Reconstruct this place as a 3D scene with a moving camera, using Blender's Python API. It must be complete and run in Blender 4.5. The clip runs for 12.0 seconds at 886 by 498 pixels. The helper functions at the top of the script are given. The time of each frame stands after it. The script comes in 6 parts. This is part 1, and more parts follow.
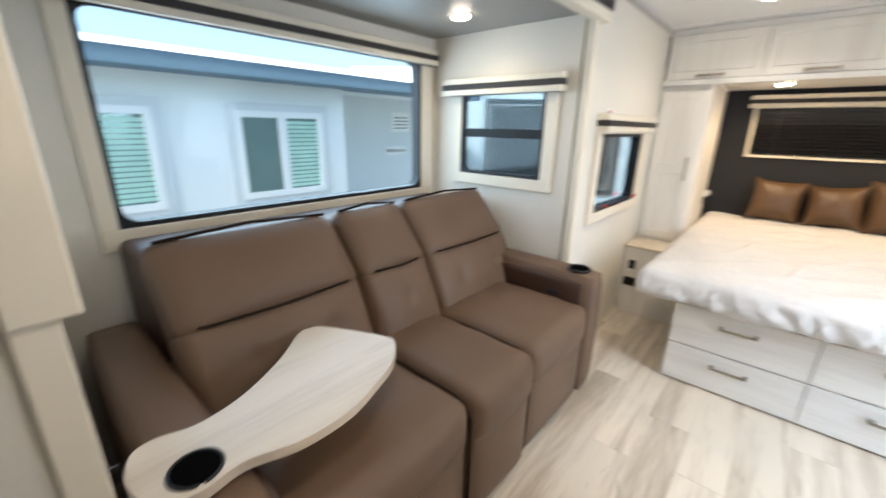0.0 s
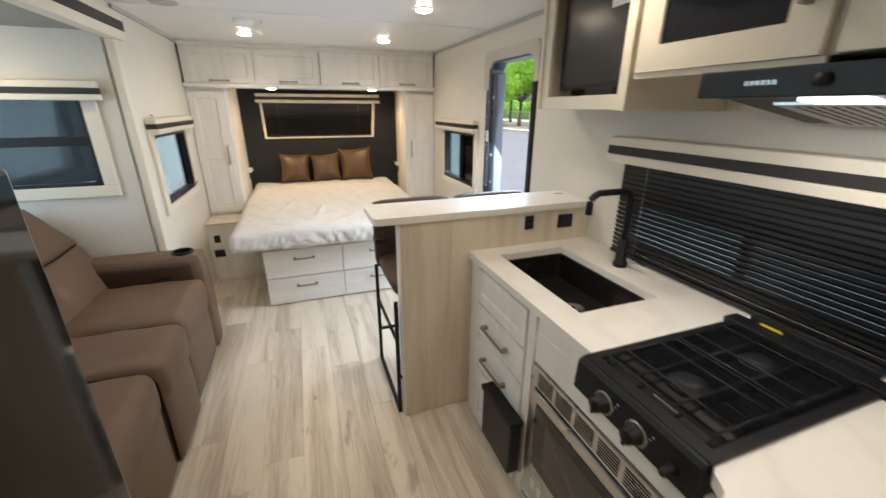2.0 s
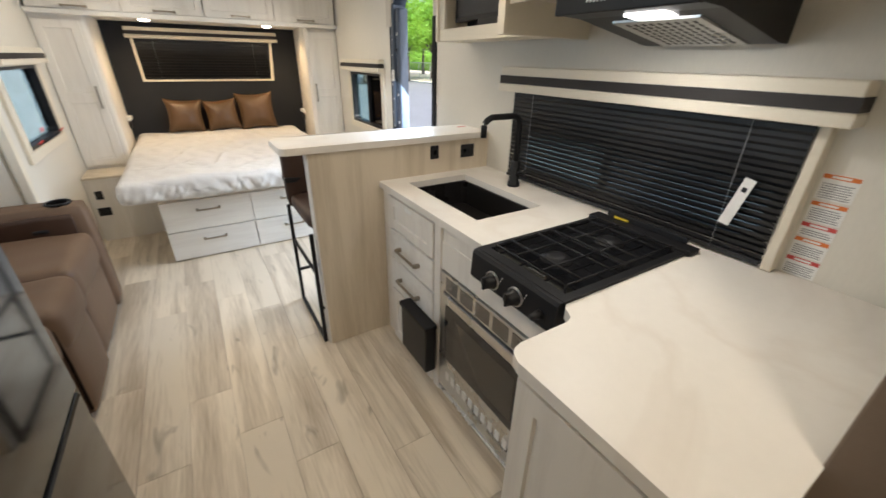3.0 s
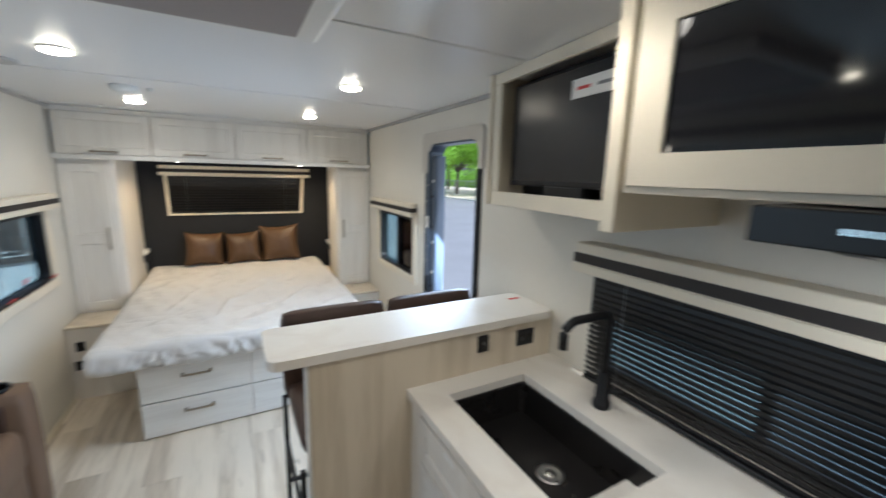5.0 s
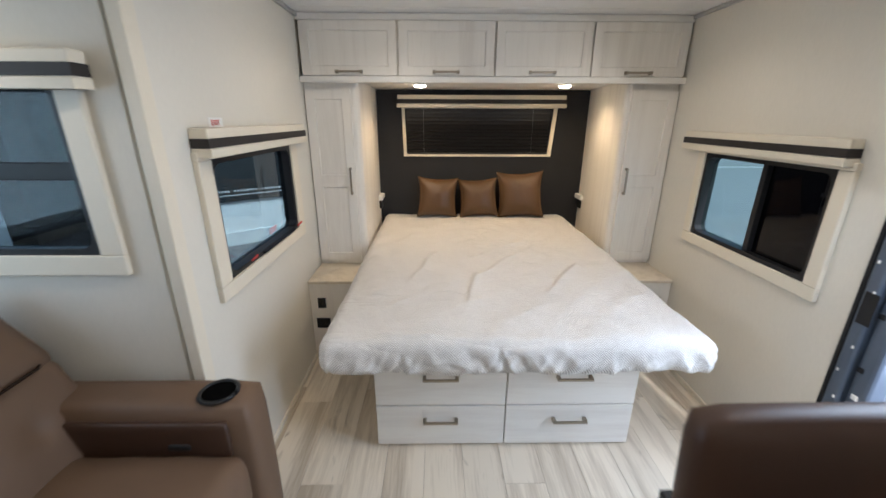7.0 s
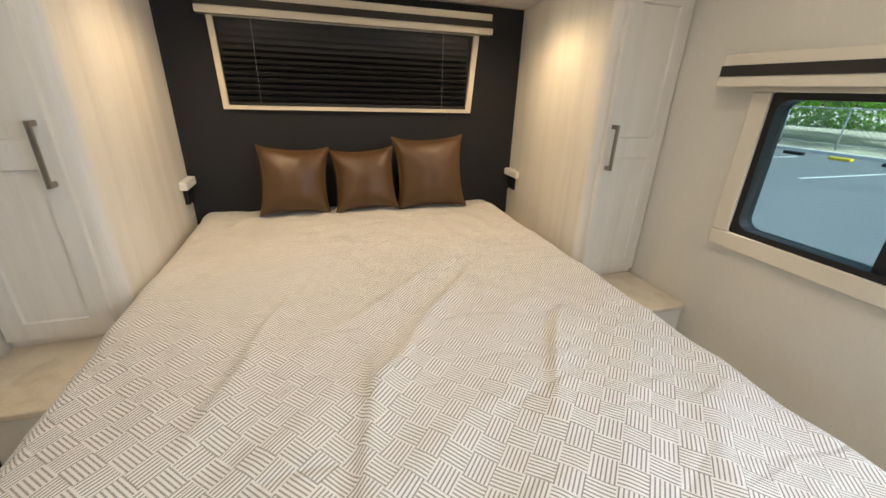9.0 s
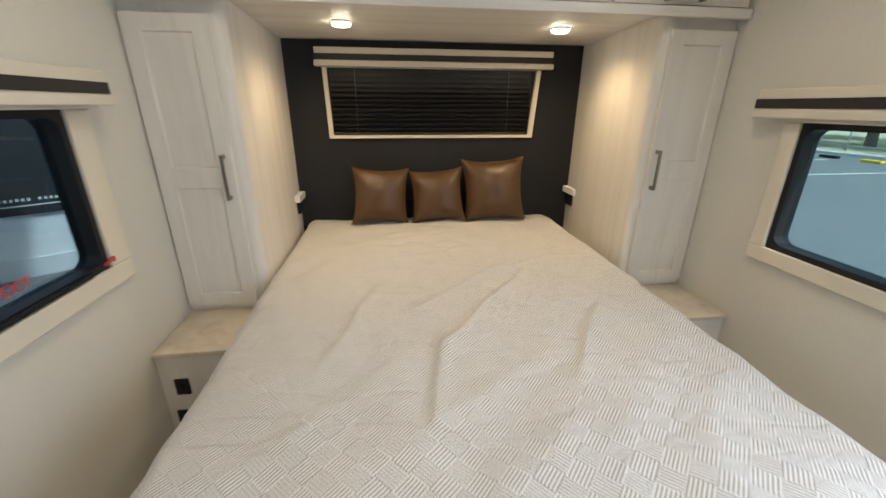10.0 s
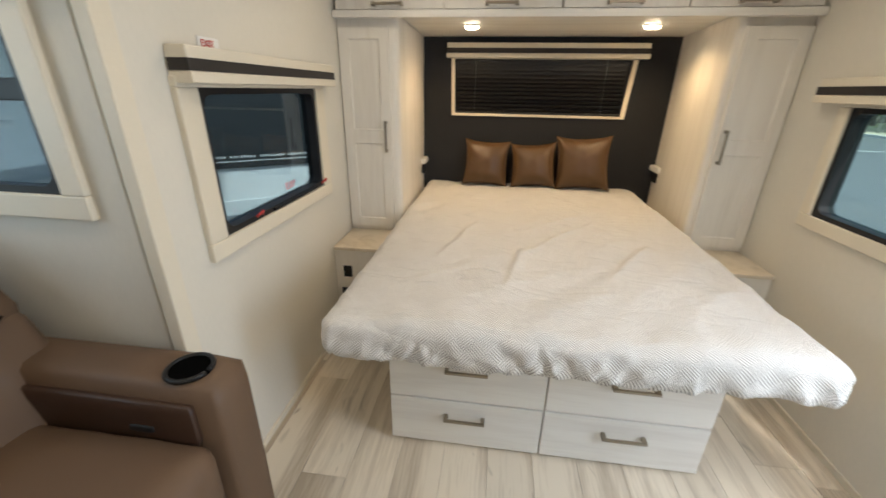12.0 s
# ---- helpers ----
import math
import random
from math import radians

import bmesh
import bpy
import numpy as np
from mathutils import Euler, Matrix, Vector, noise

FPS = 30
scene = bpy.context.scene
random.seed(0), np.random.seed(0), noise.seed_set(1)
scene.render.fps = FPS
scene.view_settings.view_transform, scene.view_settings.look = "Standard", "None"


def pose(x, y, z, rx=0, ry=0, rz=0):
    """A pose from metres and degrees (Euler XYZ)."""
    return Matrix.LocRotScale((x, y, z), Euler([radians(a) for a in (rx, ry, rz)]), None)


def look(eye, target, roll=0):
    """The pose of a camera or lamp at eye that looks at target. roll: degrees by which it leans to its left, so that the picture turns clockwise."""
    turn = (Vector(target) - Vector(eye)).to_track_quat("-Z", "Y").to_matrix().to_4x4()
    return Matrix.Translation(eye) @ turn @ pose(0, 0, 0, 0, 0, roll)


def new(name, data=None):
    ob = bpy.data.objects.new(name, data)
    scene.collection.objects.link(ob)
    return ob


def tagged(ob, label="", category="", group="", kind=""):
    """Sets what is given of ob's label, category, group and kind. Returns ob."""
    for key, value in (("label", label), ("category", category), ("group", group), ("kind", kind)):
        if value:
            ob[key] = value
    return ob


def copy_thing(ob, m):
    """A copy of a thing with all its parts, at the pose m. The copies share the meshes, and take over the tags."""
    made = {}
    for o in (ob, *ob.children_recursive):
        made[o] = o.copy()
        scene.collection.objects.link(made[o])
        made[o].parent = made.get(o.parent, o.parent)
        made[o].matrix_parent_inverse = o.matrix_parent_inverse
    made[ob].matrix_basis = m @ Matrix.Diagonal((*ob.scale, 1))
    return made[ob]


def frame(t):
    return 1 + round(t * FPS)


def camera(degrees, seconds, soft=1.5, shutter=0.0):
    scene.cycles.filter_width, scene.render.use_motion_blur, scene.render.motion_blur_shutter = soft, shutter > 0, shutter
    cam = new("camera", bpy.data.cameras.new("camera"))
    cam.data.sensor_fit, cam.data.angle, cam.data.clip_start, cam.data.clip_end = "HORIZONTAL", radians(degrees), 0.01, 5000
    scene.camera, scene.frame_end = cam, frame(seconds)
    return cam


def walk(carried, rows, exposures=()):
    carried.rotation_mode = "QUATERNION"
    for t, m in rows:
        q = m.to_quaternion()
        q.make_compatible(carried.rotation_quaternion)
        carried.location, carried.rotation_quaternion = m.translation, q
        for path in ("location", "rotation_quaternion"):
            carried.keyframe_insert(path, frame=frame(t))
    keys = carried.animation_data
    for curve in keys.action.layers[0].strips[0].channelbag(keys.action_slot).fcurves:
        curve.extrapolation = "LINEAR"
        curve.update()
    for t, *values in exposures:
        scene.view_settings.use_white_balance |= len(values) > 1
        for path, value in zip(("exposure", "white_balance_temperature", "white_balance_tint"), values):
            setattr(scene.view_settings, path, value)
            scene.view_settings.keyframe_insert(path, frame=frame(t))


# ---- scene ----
cam = camera(97.8, 12.0, shutter=0.35)
PATH = [
    (0, (0.183, 0.097, 1.427), (-1.071, 1.534, 0.824), 1.1),
    (0.5, (0.169, -0.013, 1.566), (-0.352, 1.848, 1.05), 0.1),
    (1, (0.262, -0.278, 1.616), (0.248, 1.651, 1.088), -0.1),
    (1.5, (0.228, -0.508, 1.601), (0.585, 1.366, 1.001), 0.5),
    (2, (0.24, -0.693, 1.585), (0.876, 1.074, 0.897), 0.2),
    (2.5, (0.238, -0.844, 1.551), (1.062, 0.787, 0.74), -0.0),
    (3, (0.212, -0.883, 1.489), (1.17, 0.637, 0.61), 1.2),
    (3.2, (0.202, -0.854, 1.517), (1.276, 0.623, 0.702), 2.5),
    (4.8, (0.458, -0.334, 1.69), (1.585, 1.285, 1.363), 1.6),
    (5, (0.446, -0.257, 1.696), (1.387, 1.469, 1.323), 1.5),
    (5.5, (0.309, 0.072, 1.641), (0.778, 1.954, 1.153), 1.7),
    (6, (0.185, 0.354, 1.578), (0.324, 2.269, 1.018), 1.2),
    (6.5, (0.195, 0.671, 1.575), (0.184, 2.573, 0.959), 0.6),
    (7, (0.153, 1.012, 1.547), (0.182, 2.906, 0.905), 0.2),
    (7.5, (0.113, 1.454, 1.506), (0.308, 3.317, 0.807), 0.3),
    (7.7, (0.125, 1.62, 1.48), (0.399, 3.464, 0.756), 0.6),
    (9.3, (0.295, 2.29, 1.335), (0.882, 4.05, 0.578), 2.0),
    (9.5, (0.282, 2.25, 1.363), (0.733, 4.065, 0.652), 0.8),
    (10, (0.225, 1.962, 1.42), (0.476, 3.82, 0.724), 0.3),
    (10.5, (0.18, 1.67, 1.428), (0.379, 3.521, 0.697), 0.7),
    (11, (0.215, 1.479, 1.418), (0.354, 3.321, 0.652), 0.6),
    (11.5, (0.249, 1.327, 1.404), (0.302, 3.166, 0.62), 0.7),
    (12, (0.223, 1.312, 1.411), (-0.014, 3.146, 0.648), 1.0),
]
EXPOSURES = [
    (0.0, 1.55, 5980, 14), (0.6, 1.08, 5880, 13), (1.0, 1.02, 5980, 13), (1.5, 0.95, 6150, 13), (2.0, 1.15, 6180, 13), (3.0, 1.22, 6150, 13),
    (4.8, 0.85, 5480, 10), (5.5, 1.02, 5520, 10), (6.0, 0.90, 5500, 10), (6.5, 0.78, 5680, 13), (7.0, 0.86, 5780, 14), (7.7, 0.88, 5850, 14),
    (9.3, 0.78, 6150, 12), (10.0, 0.66, 6050, 11), (10.5, 0.78, 6380, 12), (12.0, 0.83, 6450, 12),
]
walk(cam, [(t, look(eye, target, roll)) for t, eye, target, roll in PATH], EXPOSURES)

# ---- world, sun and lamps ----
LAMP_W = 4.8
world = bpy.data.worlds.new("world")
scene.world = world
world.use_nodes = True
wn = world.node_tree
sky = wn.nodes.new("ShaderNodeTexSky")
sky.sky_type = "NISHITA"
sky.sun_disc = False
sky.sun_elevation, sky.sun_rotation = radians(51), radians(169)
sky.air_density, sky.dust_density = 1.0, 4.0
wn.links.new(sky.outputs[0], wn.nodes["Background"].inputs[0])
wn.nodes["Background"].inputs[1].default_value = SKY = 0.15

sun = new("sun", bpy.data.lights.new("sun", "SUN"))
sun.data.energy, sun.data.angle, sun.data.color = 3.5, radians(3), (1.0, 0.95, 0.88)
sun.matrix_world = look((0.12, -0.62, 0.78), (0, 0, 0))
sun.location = (20, -20, 40)


def area_lamp(name, at, to, w, h, power, color):
    ob = new(name, bpy.data.lights.new(name, "AREA"))
    ob.data.shape, ob.data.size, ob.data.size_y = "RECTANGLE", w, h
    ob.data.energy, ob.data.color = power, color
    ob.matrix_world = look(at, to)
    return ob


DAY = (0.76, 0.89, 1.0)
area_lamp("sky_light_big_window", (-1.80, 1.25, 1.42), (0, 1.25, 1.2), 1.6, 0.72, 6.0, DAY)
area_lamp("sky_light_door", (1.86, 1.87, 1.05), (0.5, 1.95, 0.0), 0.55, 1.6, 17, DAY)


# ---- materials ----


def material(name, color, rough=0.5, metal=0.0, vary=0.10, scale=6.0, stretch=(1, 1, 1), fine=0.05, fine_scale=120.0,
             bump=0.1, bump_dist=0.002, per_piece=0.0, clear=0.0):
    """Principled material with a coarse and a fine variation of its colour, and fine relief."""
    m = bpy.data.materials.new(name)
    m.use_nodes = True
    nt = m.node_tree
    N, K = nt.nodes, nt.links
    b = N["Principled BSDF"]
    tc = N.new("ShaderNodeTexCoord")
    mp = N.new("ShaderNodeMapping")
    mp.inputs["Scale"].default_value = stretch
    K.new(tc.outputs["Object"], mp.inputs[0])
    n1, n2 = N.new("ShaderNodeTexNoise"), N.new("ShaderNodeTexNoise")
    n1.inputs["Scale"].default_value, n2.inputs["Scale"].default_value = scale, fine_scale
    n1.inputs["Detail"].default_value, n2.inputs["Detail"].default_value = 4, 3
    K.new(mp.outputs[0], n1.inputs["Vector"])
    K.new(mp.outputs[0], n2.inputs["Vector"])
    add = N.new("ShaderNodeMath")
    add.operation = "MULTIPLY_ADD"
    add.inputs[1].default_value = vary * 2
    K.new(n1.outputs[0], add.inputs[0])
    add.inputs[2].default_value = 1.0 - vary
    add2 = N.new("ShaderNodeMath")
    add2.operation = "MULTIPLY_ADD"
    add2.inputs[1].default_value = fine * 2
    K.new(n2.outputs[0], add2.inputs[0])
    K.new(add.outputs[0], add2.inputs[2])
    fac = add2.outputs[0]
    if per_piece:
        oi = N.new("ShaderNodeObjectInfo")
        pp = N.new("ShaderNodeMath")
        pp.operation = "MULTIPLY_ADD"
        pp.inputs[1].default_value = per_piece * 2
        K.new(oi.outputs["Random"], pp.inputs[0])
        K.new(fac, pp.inputs[2])
        fac = pp.outputs[0]
        off = N.new("ShaderNodeVectorMath")
        off.operation = "MULTIPLY_ADD"
        off.inputs[1].default_value = (0, 0, 0)
        cv = N.new("ShaderNodeCombineXYZ")
        mul = N.new("ShaderNodeMath")
        mul.operation = "MULTIPLY"
        mul.inputs[1].default_value = 37.0
        K.new(oi.outputs["Random"], mul.inputs[0])
        for i in range(3):
            K.new(mul.outputs[0], cv.inputs[i])
        K.new(cv.outputs[0], mp.inputs["Location"])
    mix = N.new("ShaderNodeVectorMath")
    mix.operation = "SCALE"
    mix.inputs[0].default_value = color
    K.new(fac, mix.inputs["Scale"])
    K.new(mix.outputs[0], b.inputs["Base Color"])
    rr = N.new("ShaderNodeMath")
    rr.operation = "MULTIPLY_ADD"
    rr.inputs[1].default_value, rr.inputs[2].default_value = 0.12, max(rough - 0.06, 0.02)
    K.new(n1.outputs[0], rr.inputs[0])
    K.new(rr.outputs[0], b.inputs["Roughness"])
    b.inputs["Metallic"].default_value = metal
    b.inputs["Coat Weight"].default_value = clear
    if bump:
        bp = N.new("ShaderNodeBump")
        bp.inputs["Strength"].default_value, bp.inputs["Distance"].default_value = bump, bump_dist
        K.new(n2.outputs[0], bp.inputs["Height"])
        K.new(bp.outputs[0], b.inputs["Normal"])
    return m


def glowing(name, color, strength):
    m = bpy.data.materials.new(name)
    m.use_nodes = True
    b = m.node_tree.nodes["Principled BSDF"]
    b.inputs["Base Color"].default_value = (0.9, 0.88, 0.82, 1)
    b.inputs["Emission Color"].default_value = (*color, 1)
    b.inputs["Emission Strength"].default_value = strength
    return m


def glass_material(name, tint, rough=0.0, weight=0.15):
    """A thin pane: mostly clear, tinted, with a mirror sheen."""
    m = bpy.data.materials.new(name)
    m.use_nodes = True
    nt = m.node_tree
    N, K = nt.nodes, nt.links
    out = N["Material Output"]
    N.remove(N["Principled BSDF"])
    tr, gl, mx = N.new("ShaderNodeBsdfTransparent"), N.new("ShaderNodeBsdfGlossy"), N.new("ShaderNodeMixShader")
    tr.inputs[0].default_value = (*tint, 1)
    gl.inputs["Roughness"].default_value = rough
    fr, pw, mul = N.new("ShaderNodeLayerWeight"), N.new("ShaderNodeMath"), N.new("ShaderNodeMath")
    fr.inputs[0].default_value = 0.5
    pw.operation, mul.operation = "POWER", "MULTIPLY_ADD"
    pw.inputs[1].default_value = 4.0
    K.new(fr.outputs["Facing"], pw.inputs[0])
    mul.inputs[1].default_value, mul.inputs[2].default_value = 0.6, weight * 0.2
    K.new(pw.outputs[0], mul.inputs[0])
    K.new(mul.outputs[0], mx.inputs[0])
    K.new(tr.outputs[0], mx.inputs[1])
    K.new(gl.outputs[0], mx.inputs[2])
    K.new(mx.outputs[0], out.inputs[0])
    return m


def wood_material(name, light, dark, rough=0.45, grain_axis="z", per_piece=0.0, scale=14.0, knots=0.0, contrast=1.0):
    """Printed wood: long streaks along the grain, fine pores, a light variation from piece to piece."""
    m = bpy.data.materials.new(name)
    m.use_nodes = True
    nt = m.node_tree
    N, K = nt.nodes, nt.links
    b = N["Principled BSDF"]
    tc, mp = N.new("ShaderNodeTexCoord"), N.new("ShaderNodeMapping")
    mp.inputs["Scale"].default_value = {"x": (0.07, 1, 1), "y": (1, 0.07, 1), "z": (1, 1, 0.07)}[grain_axis]
    K.new(tc.outputs["Object"], mp.inputs[0])
    if per_piece:
        oi, cv, mul = N.new("ShaderNodeObjectInfo"), N.new("ShaderNodeCombineXYZ"), N.new("ShaderNodeMath")
        mul.operation = "MULTIPLY"
        mul.inputs[1].default_value = 41.0
        K.new(oi.outputs["Random"], mul.inputs[0])
        for i in range(3):
            K.new(mul.outputs[0], cv.inputs[i])
        K.new(cv.outputs[0], mp.inputs["Location"])
    n1, n2, n3 = (N.new("ShaderNodeTexNoise") for _ in range(3))
    for n, s, d, w in ((n1, scale, 5, 0.6), (n2, scale * 9, 3, 0.2), (n3, scale * 0.25, 2, 0.0)):
        n.inputs["Scale"].default_value, n.inputs["Detail"].default_value, n.inputs["Distortion"].default_value = s, d, w
        K.new(mp.outputs[0], n.inputs["Vector"])
    s1 = N.new("ShaderNodeMath")
    s1.operation = "MULTIPLY_ADD"
    s1.inputs[1].default_value = 0.35
    K.new(n2.outputs[0], s1.inputs[0])
    K.new(n1.outputs[0], s1.inputs[2])
    s2 = N.new("ShaderNodeMath")
    s2.operation = "MULTIPLY_ADD"
    s2.inputs[1].default_value = 0.5
    K.new(n3.outputs[0], s2.inputs[0])
    K.new(s1.outputs[0], s2.inputs[2])
    ramp = N.new("ShaderNodeValToRGB")
    ramp.color_ramp.elements[0].position = 0.92 - 0.22 / contrast
    ramp.color_ramp.elements[1].position = 0.92 + 0.22 / contrast
    ramp.color_ramp.elements[0].color = (*dark, 1)
    ramp.color_ramp.elements[1].color = (*light, 1)
    K.new(s2.outputs[0], ramp.inputs[0])
    col = ramp.outputs[0]
    if per_piece:
        pp, sc = N.new("ShaderNodeMath"), N.new("ShaderNodeVectorMath")
        pp.operation = "MULTIPLY_ADD"
        pp.inputs[1].default_value, pp.inputs[2].default_value = per_piece * 2, 1 - per_piece
        K.new(oi.outputs["Random"], pp.inputs[0])
        sc.operation = "SCALE"
        K.new(col, sc.inputs[0])
        K.new(pp.outputs[0], sc.inputs["Scale"])
        col = sc.outputs[0]
    if knots:
        vo, kr, km = N.new("ShaderNodeTexNoise"), N.new("ShaderNodeValToRGB"), N.new("ShaderNodeMix")
        mk = N.new("ShaderNodeMapping")
        mk.inputs["Scale"].default_value = (1.0, 0.35, 1.0)
        K.new(tc.outputs["Object"], mk.inputs[0])
        K.new(cv.outputs[0], mk.inputs["Location"])
        vo.inputs["Scale"].default_value, vo.inputs["Detail"].default_value = 9.0, 2
        vo.inputs["Distortion"].default_value = 1.5
        K.new(mk.outputs[0], vo.inputs["Vector"])
        kr.color_ramp.elements[0].position, kr.color_ramp.elements[1].position = 0.66, 0.78
        kr.color_ramp.elements[0].color, kr.color_ramp.elements[1].color = (0, 0, 0, 1), (knots, knots, knots, 1)
        K.new(vo.outputs[0], kr.inputs[0])
        km.data_type = "RGBA"
        K.new(kr.outputs[0], km.inputs["Factor"])
        K.new(col, km.inputs["A"])
        km.inputs["B"].default_value = (*[c * 0.55 for c in dark], 1)
        col = km.outputs["Result"]
    K.new(col, b.inputs["Base Color"])
    rr = N.new("ShaderNodeMath")
    rr.operation = "MULTIPLY_ADD"
    rr.inputs[1].default_value, rr.inputs[2].default_value = 0.2, rough - 0.1
    K.new(n1.outputs[0], rr.inputs[0])
    K.new(rr.outputs[0], b.inputs["Roughness"])
    bp = N.new("ShaderNodeBump")
    bp.inputs["Strength"].default_value, bp.inputs["Distance"].default_value = 0.12, 0.001
    K.new(n2.outputs[0], bp.inputs["Height"])
    K.new(bp.outputs[0], b.inputs["Normal"])
    return m


def duvet_material(name):
    """White cotton printed with small squares of thin grey-brown slanting lines that change direction."""
    m = bpy.data.materials.new(name)
    m.use_nodes = True
    nt = m.node_tree
    N, K = nt.nodes, nt.links
    b = N["Principled BSDF"]
    tc = N.new("ShaderNodeTexCoord")
    cloth = N.new("ShaderNodeAttribute")
    cloth.attribute_name = "cloth"
    stripes = []
    for angle in (45, -45):
        mp, wv = N.new("ShaderNodeMapping"), N.new("ShaderNodeTexWave")
        mp.inputs["Rotation"].default_value = (0, 0, radians(angle))
        K.new(cloth.outputs["Vector"], mp.inputs[0])
        wv.bands_direction = "X"
        wv.inputs["Scale"].default_value, wv.inputs["Distortion"].default_value = 40.0, 0.0
        K.new(mp.outputs[0], wv.inputs["Vector"])
        stripes.append(wv)
    mpc, ck = N.new("ShaderNodeMapping"), N.new("ShaderNodeTexChecker")
    K.new(cloth.outputs["Vector"], mpc.inputs[0])
    mpc.inputs["Scale"].default_value = (1, 1, 0)
    mpc.inputs["Rotation"].default_value = (0, 0, radians(45))
    ck.inputs["Scale"].default_value = 20.0
    K.new(mpc.outputs[0], ck.inputs["Vector"])
    mx = N.new("ShaderNodeMix")
    mx.data_type = "RGBA"
    K.new(ck.outputs["Fac"], mx.inputs["Factor"])
    K.new(stripes[0].outputs[0], mx.inputs["A"])
    K.new(stripes[1].outputs[0], mx.inputs["B"])
    ramp = N.new("ShaderNodeValToRGB")
    ramp.color_ramp.elements[0].position, ramp.color_ramp.elements[1].position = 0.16, 0.40
    ramp.color_ramp.elements[0].color = (0.27, 0.245, 0.22, 1)
    ramp.color_ramp.elements[1].color = (0.80, 0.775, 0.735, 1)
    K.new(mx.outputs["Result"], ramp.inputs[0])
    K.new(ramp.outputs[0], b.inputs["Base Color"])
    b.inputs["Roughness"].default_value = 0.9
    b.inputs["Sheen Weight"].default_value = 0.15
    nz, bp = N.new("ShaderNodeTexNoise"), N.new("ShaderNodeBump")
    nz.inputs["Scale"].default_value, nz.inputs["Detail"].default_value = 13, 6
    K.new(tc.outputs["Object"], nz.inputs["Vector"])
    bp.inputs["Strength"].default_value, bp.inputs["Distance"].default_value = 0.25, 0.03
    K.new(nz.outputs[0], bp.inputs["Height"])
    # thin creases: the valleys of two stretched noises
    last = bp
    for turn, size in ((35, 3.2), (-20, 4.5)):
        mp, cr, ab, lim, b2 = (N.new(k) for k in ("ShaderNodeMapping", "ShaderNodeTexNoise", "ShaderNodeMath", "ShaderNodeMapRange", "ShaderNodeBump"))
        mp.inputs["Rotation"].default_value, mp.inputs["Scale"].default_value = (0, 0, radians(turn)), (0.45, 1.3, 0.6)
        K.new(tc.outputs["Object"], mp.inputs[0])
        K.new(mp.outputs[0], cr.inputs["Vector"])
        cr.inputs["Scale"].default_value, cr.inputs["Detail"].default_value, cr.inputs["Distortion"].default_value = size, 2, 0.6
        ab.operation, ab.inputs[1].default_value = "SUBTRACT", 0.5
        K.new(cr.outputs[0], ab.inputs[0])
        mag = N.new("ShaderNodeMath")
        mag.operation = "ABSOLUTE"
        K.new(ab.outputs[0], mag.inputs[0])
        lim.inputs["From Max"].default_value = 0.05
        K.new(mag.outputs[0], lim.inputs["Value"])
        b2.inputs["Strength"].default_value, b2.inputs["Distance"].default_value = 0.35, 0.007
        K.new(lim.outputs[0], b2.inputs["Height"])
        K.new(last.outputs[0], b2.inputs["Normal"])
        last = b2
    K.new(last.outputs[0], b.inputs["Normal"])
    return m


WALL = material("cream_wall_panel", (0.64, 0.605, 0.53), 0.6, vary=0.03, scale=3, fine=0.05, fine_scale=160, stretch=(1, 1, 0.25), bump=0.12, bump_dist=0.0008)
TRIM = material("cream_trim", (0.68, 0.62, 0.505), 0.5, vary=0.03, fine=0.03, bump=0.05)
CEIL = material("white_ceiling_panel", (0.76, 0.76, 0.755), 0.30, vary=0.02, scale=2, fine=0.02, bump=0.03)
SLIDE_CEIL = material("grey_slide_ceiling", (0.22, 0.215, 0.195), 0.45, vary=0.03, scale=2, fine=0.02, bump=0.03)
CAB = wood_material("whitewashed_wood", (0.77, 0.735, 0.675), (0.69, 0.65, 0.59), 0.45)
CAB_H = wood_material("whitewashed_wood_level", (0.80, 0.78, 0.73), (0.71, 0.68, 0.63), 0.45, "x")
OAK = wood_material("pale_oak_panel", (0.66, 0.58, 0.46), (0.52, 0.44, 0.33), 0.5, contrast=0.8)
TRAY = wood_material("pale_ash_top", (0.62, 0.54, 0.43), (0.50, 0.41, 0.31), 0.35, "y", contrast=0.8)
PLANK = wood_material("grey_oak_plank", (0.70, 0.62, 0.50), (0.43, 0.355, 0.265), 0.38, "y", per_piece=0.075, scale=11, knots=0.65, contrast=1.0)
SUBFLOOR = material("dark_joint", (0.26, 0.22, 0.18), 0.8)
LEATHER = material("taupe_brown_leather", (0.122, 0.075, 0.046), 0.52, vary=0.08, scale=4, fine=0.05, fine_scale=260, bump=0.35, bump_dist=0.0012)
LEATHER_DARK = material("dark_brown_leather", (0.045, 0.022, 0.013), 0.45, vary=0.08, scale=4, fine=0.05, fine_scale=260, bump=0.3, bump_dist=0.0012)
# near-black for the sofa piping, and for shade laid into its creases
PIPING_AND_SHADE = material("dark_piping_and_crease_shade", (0.022, 0.014, 0.010), 0.9, vary=0.05)
PILLOW = material("tan_leather", (0.088, 0.045, 0.017), 0.40, vary=0.15, scale=6, fine=0.06, fine_scale=200, bump=0.4, bump_dist=0.0015)
DUVET = duvet_material("patterned_cotton")
CHARCOAL = material("charcoal_fabric", (0.021, 0.022, 0.025), 0.85, vary=0.15, scale=8, fine=0.25, fine_scale=400, bump=0.4, bump_dist=0.001)
BLACK = material("black_plastic", (0.012, 0.012, 0.013), 0.4, vary=0.1, bump=0.1)
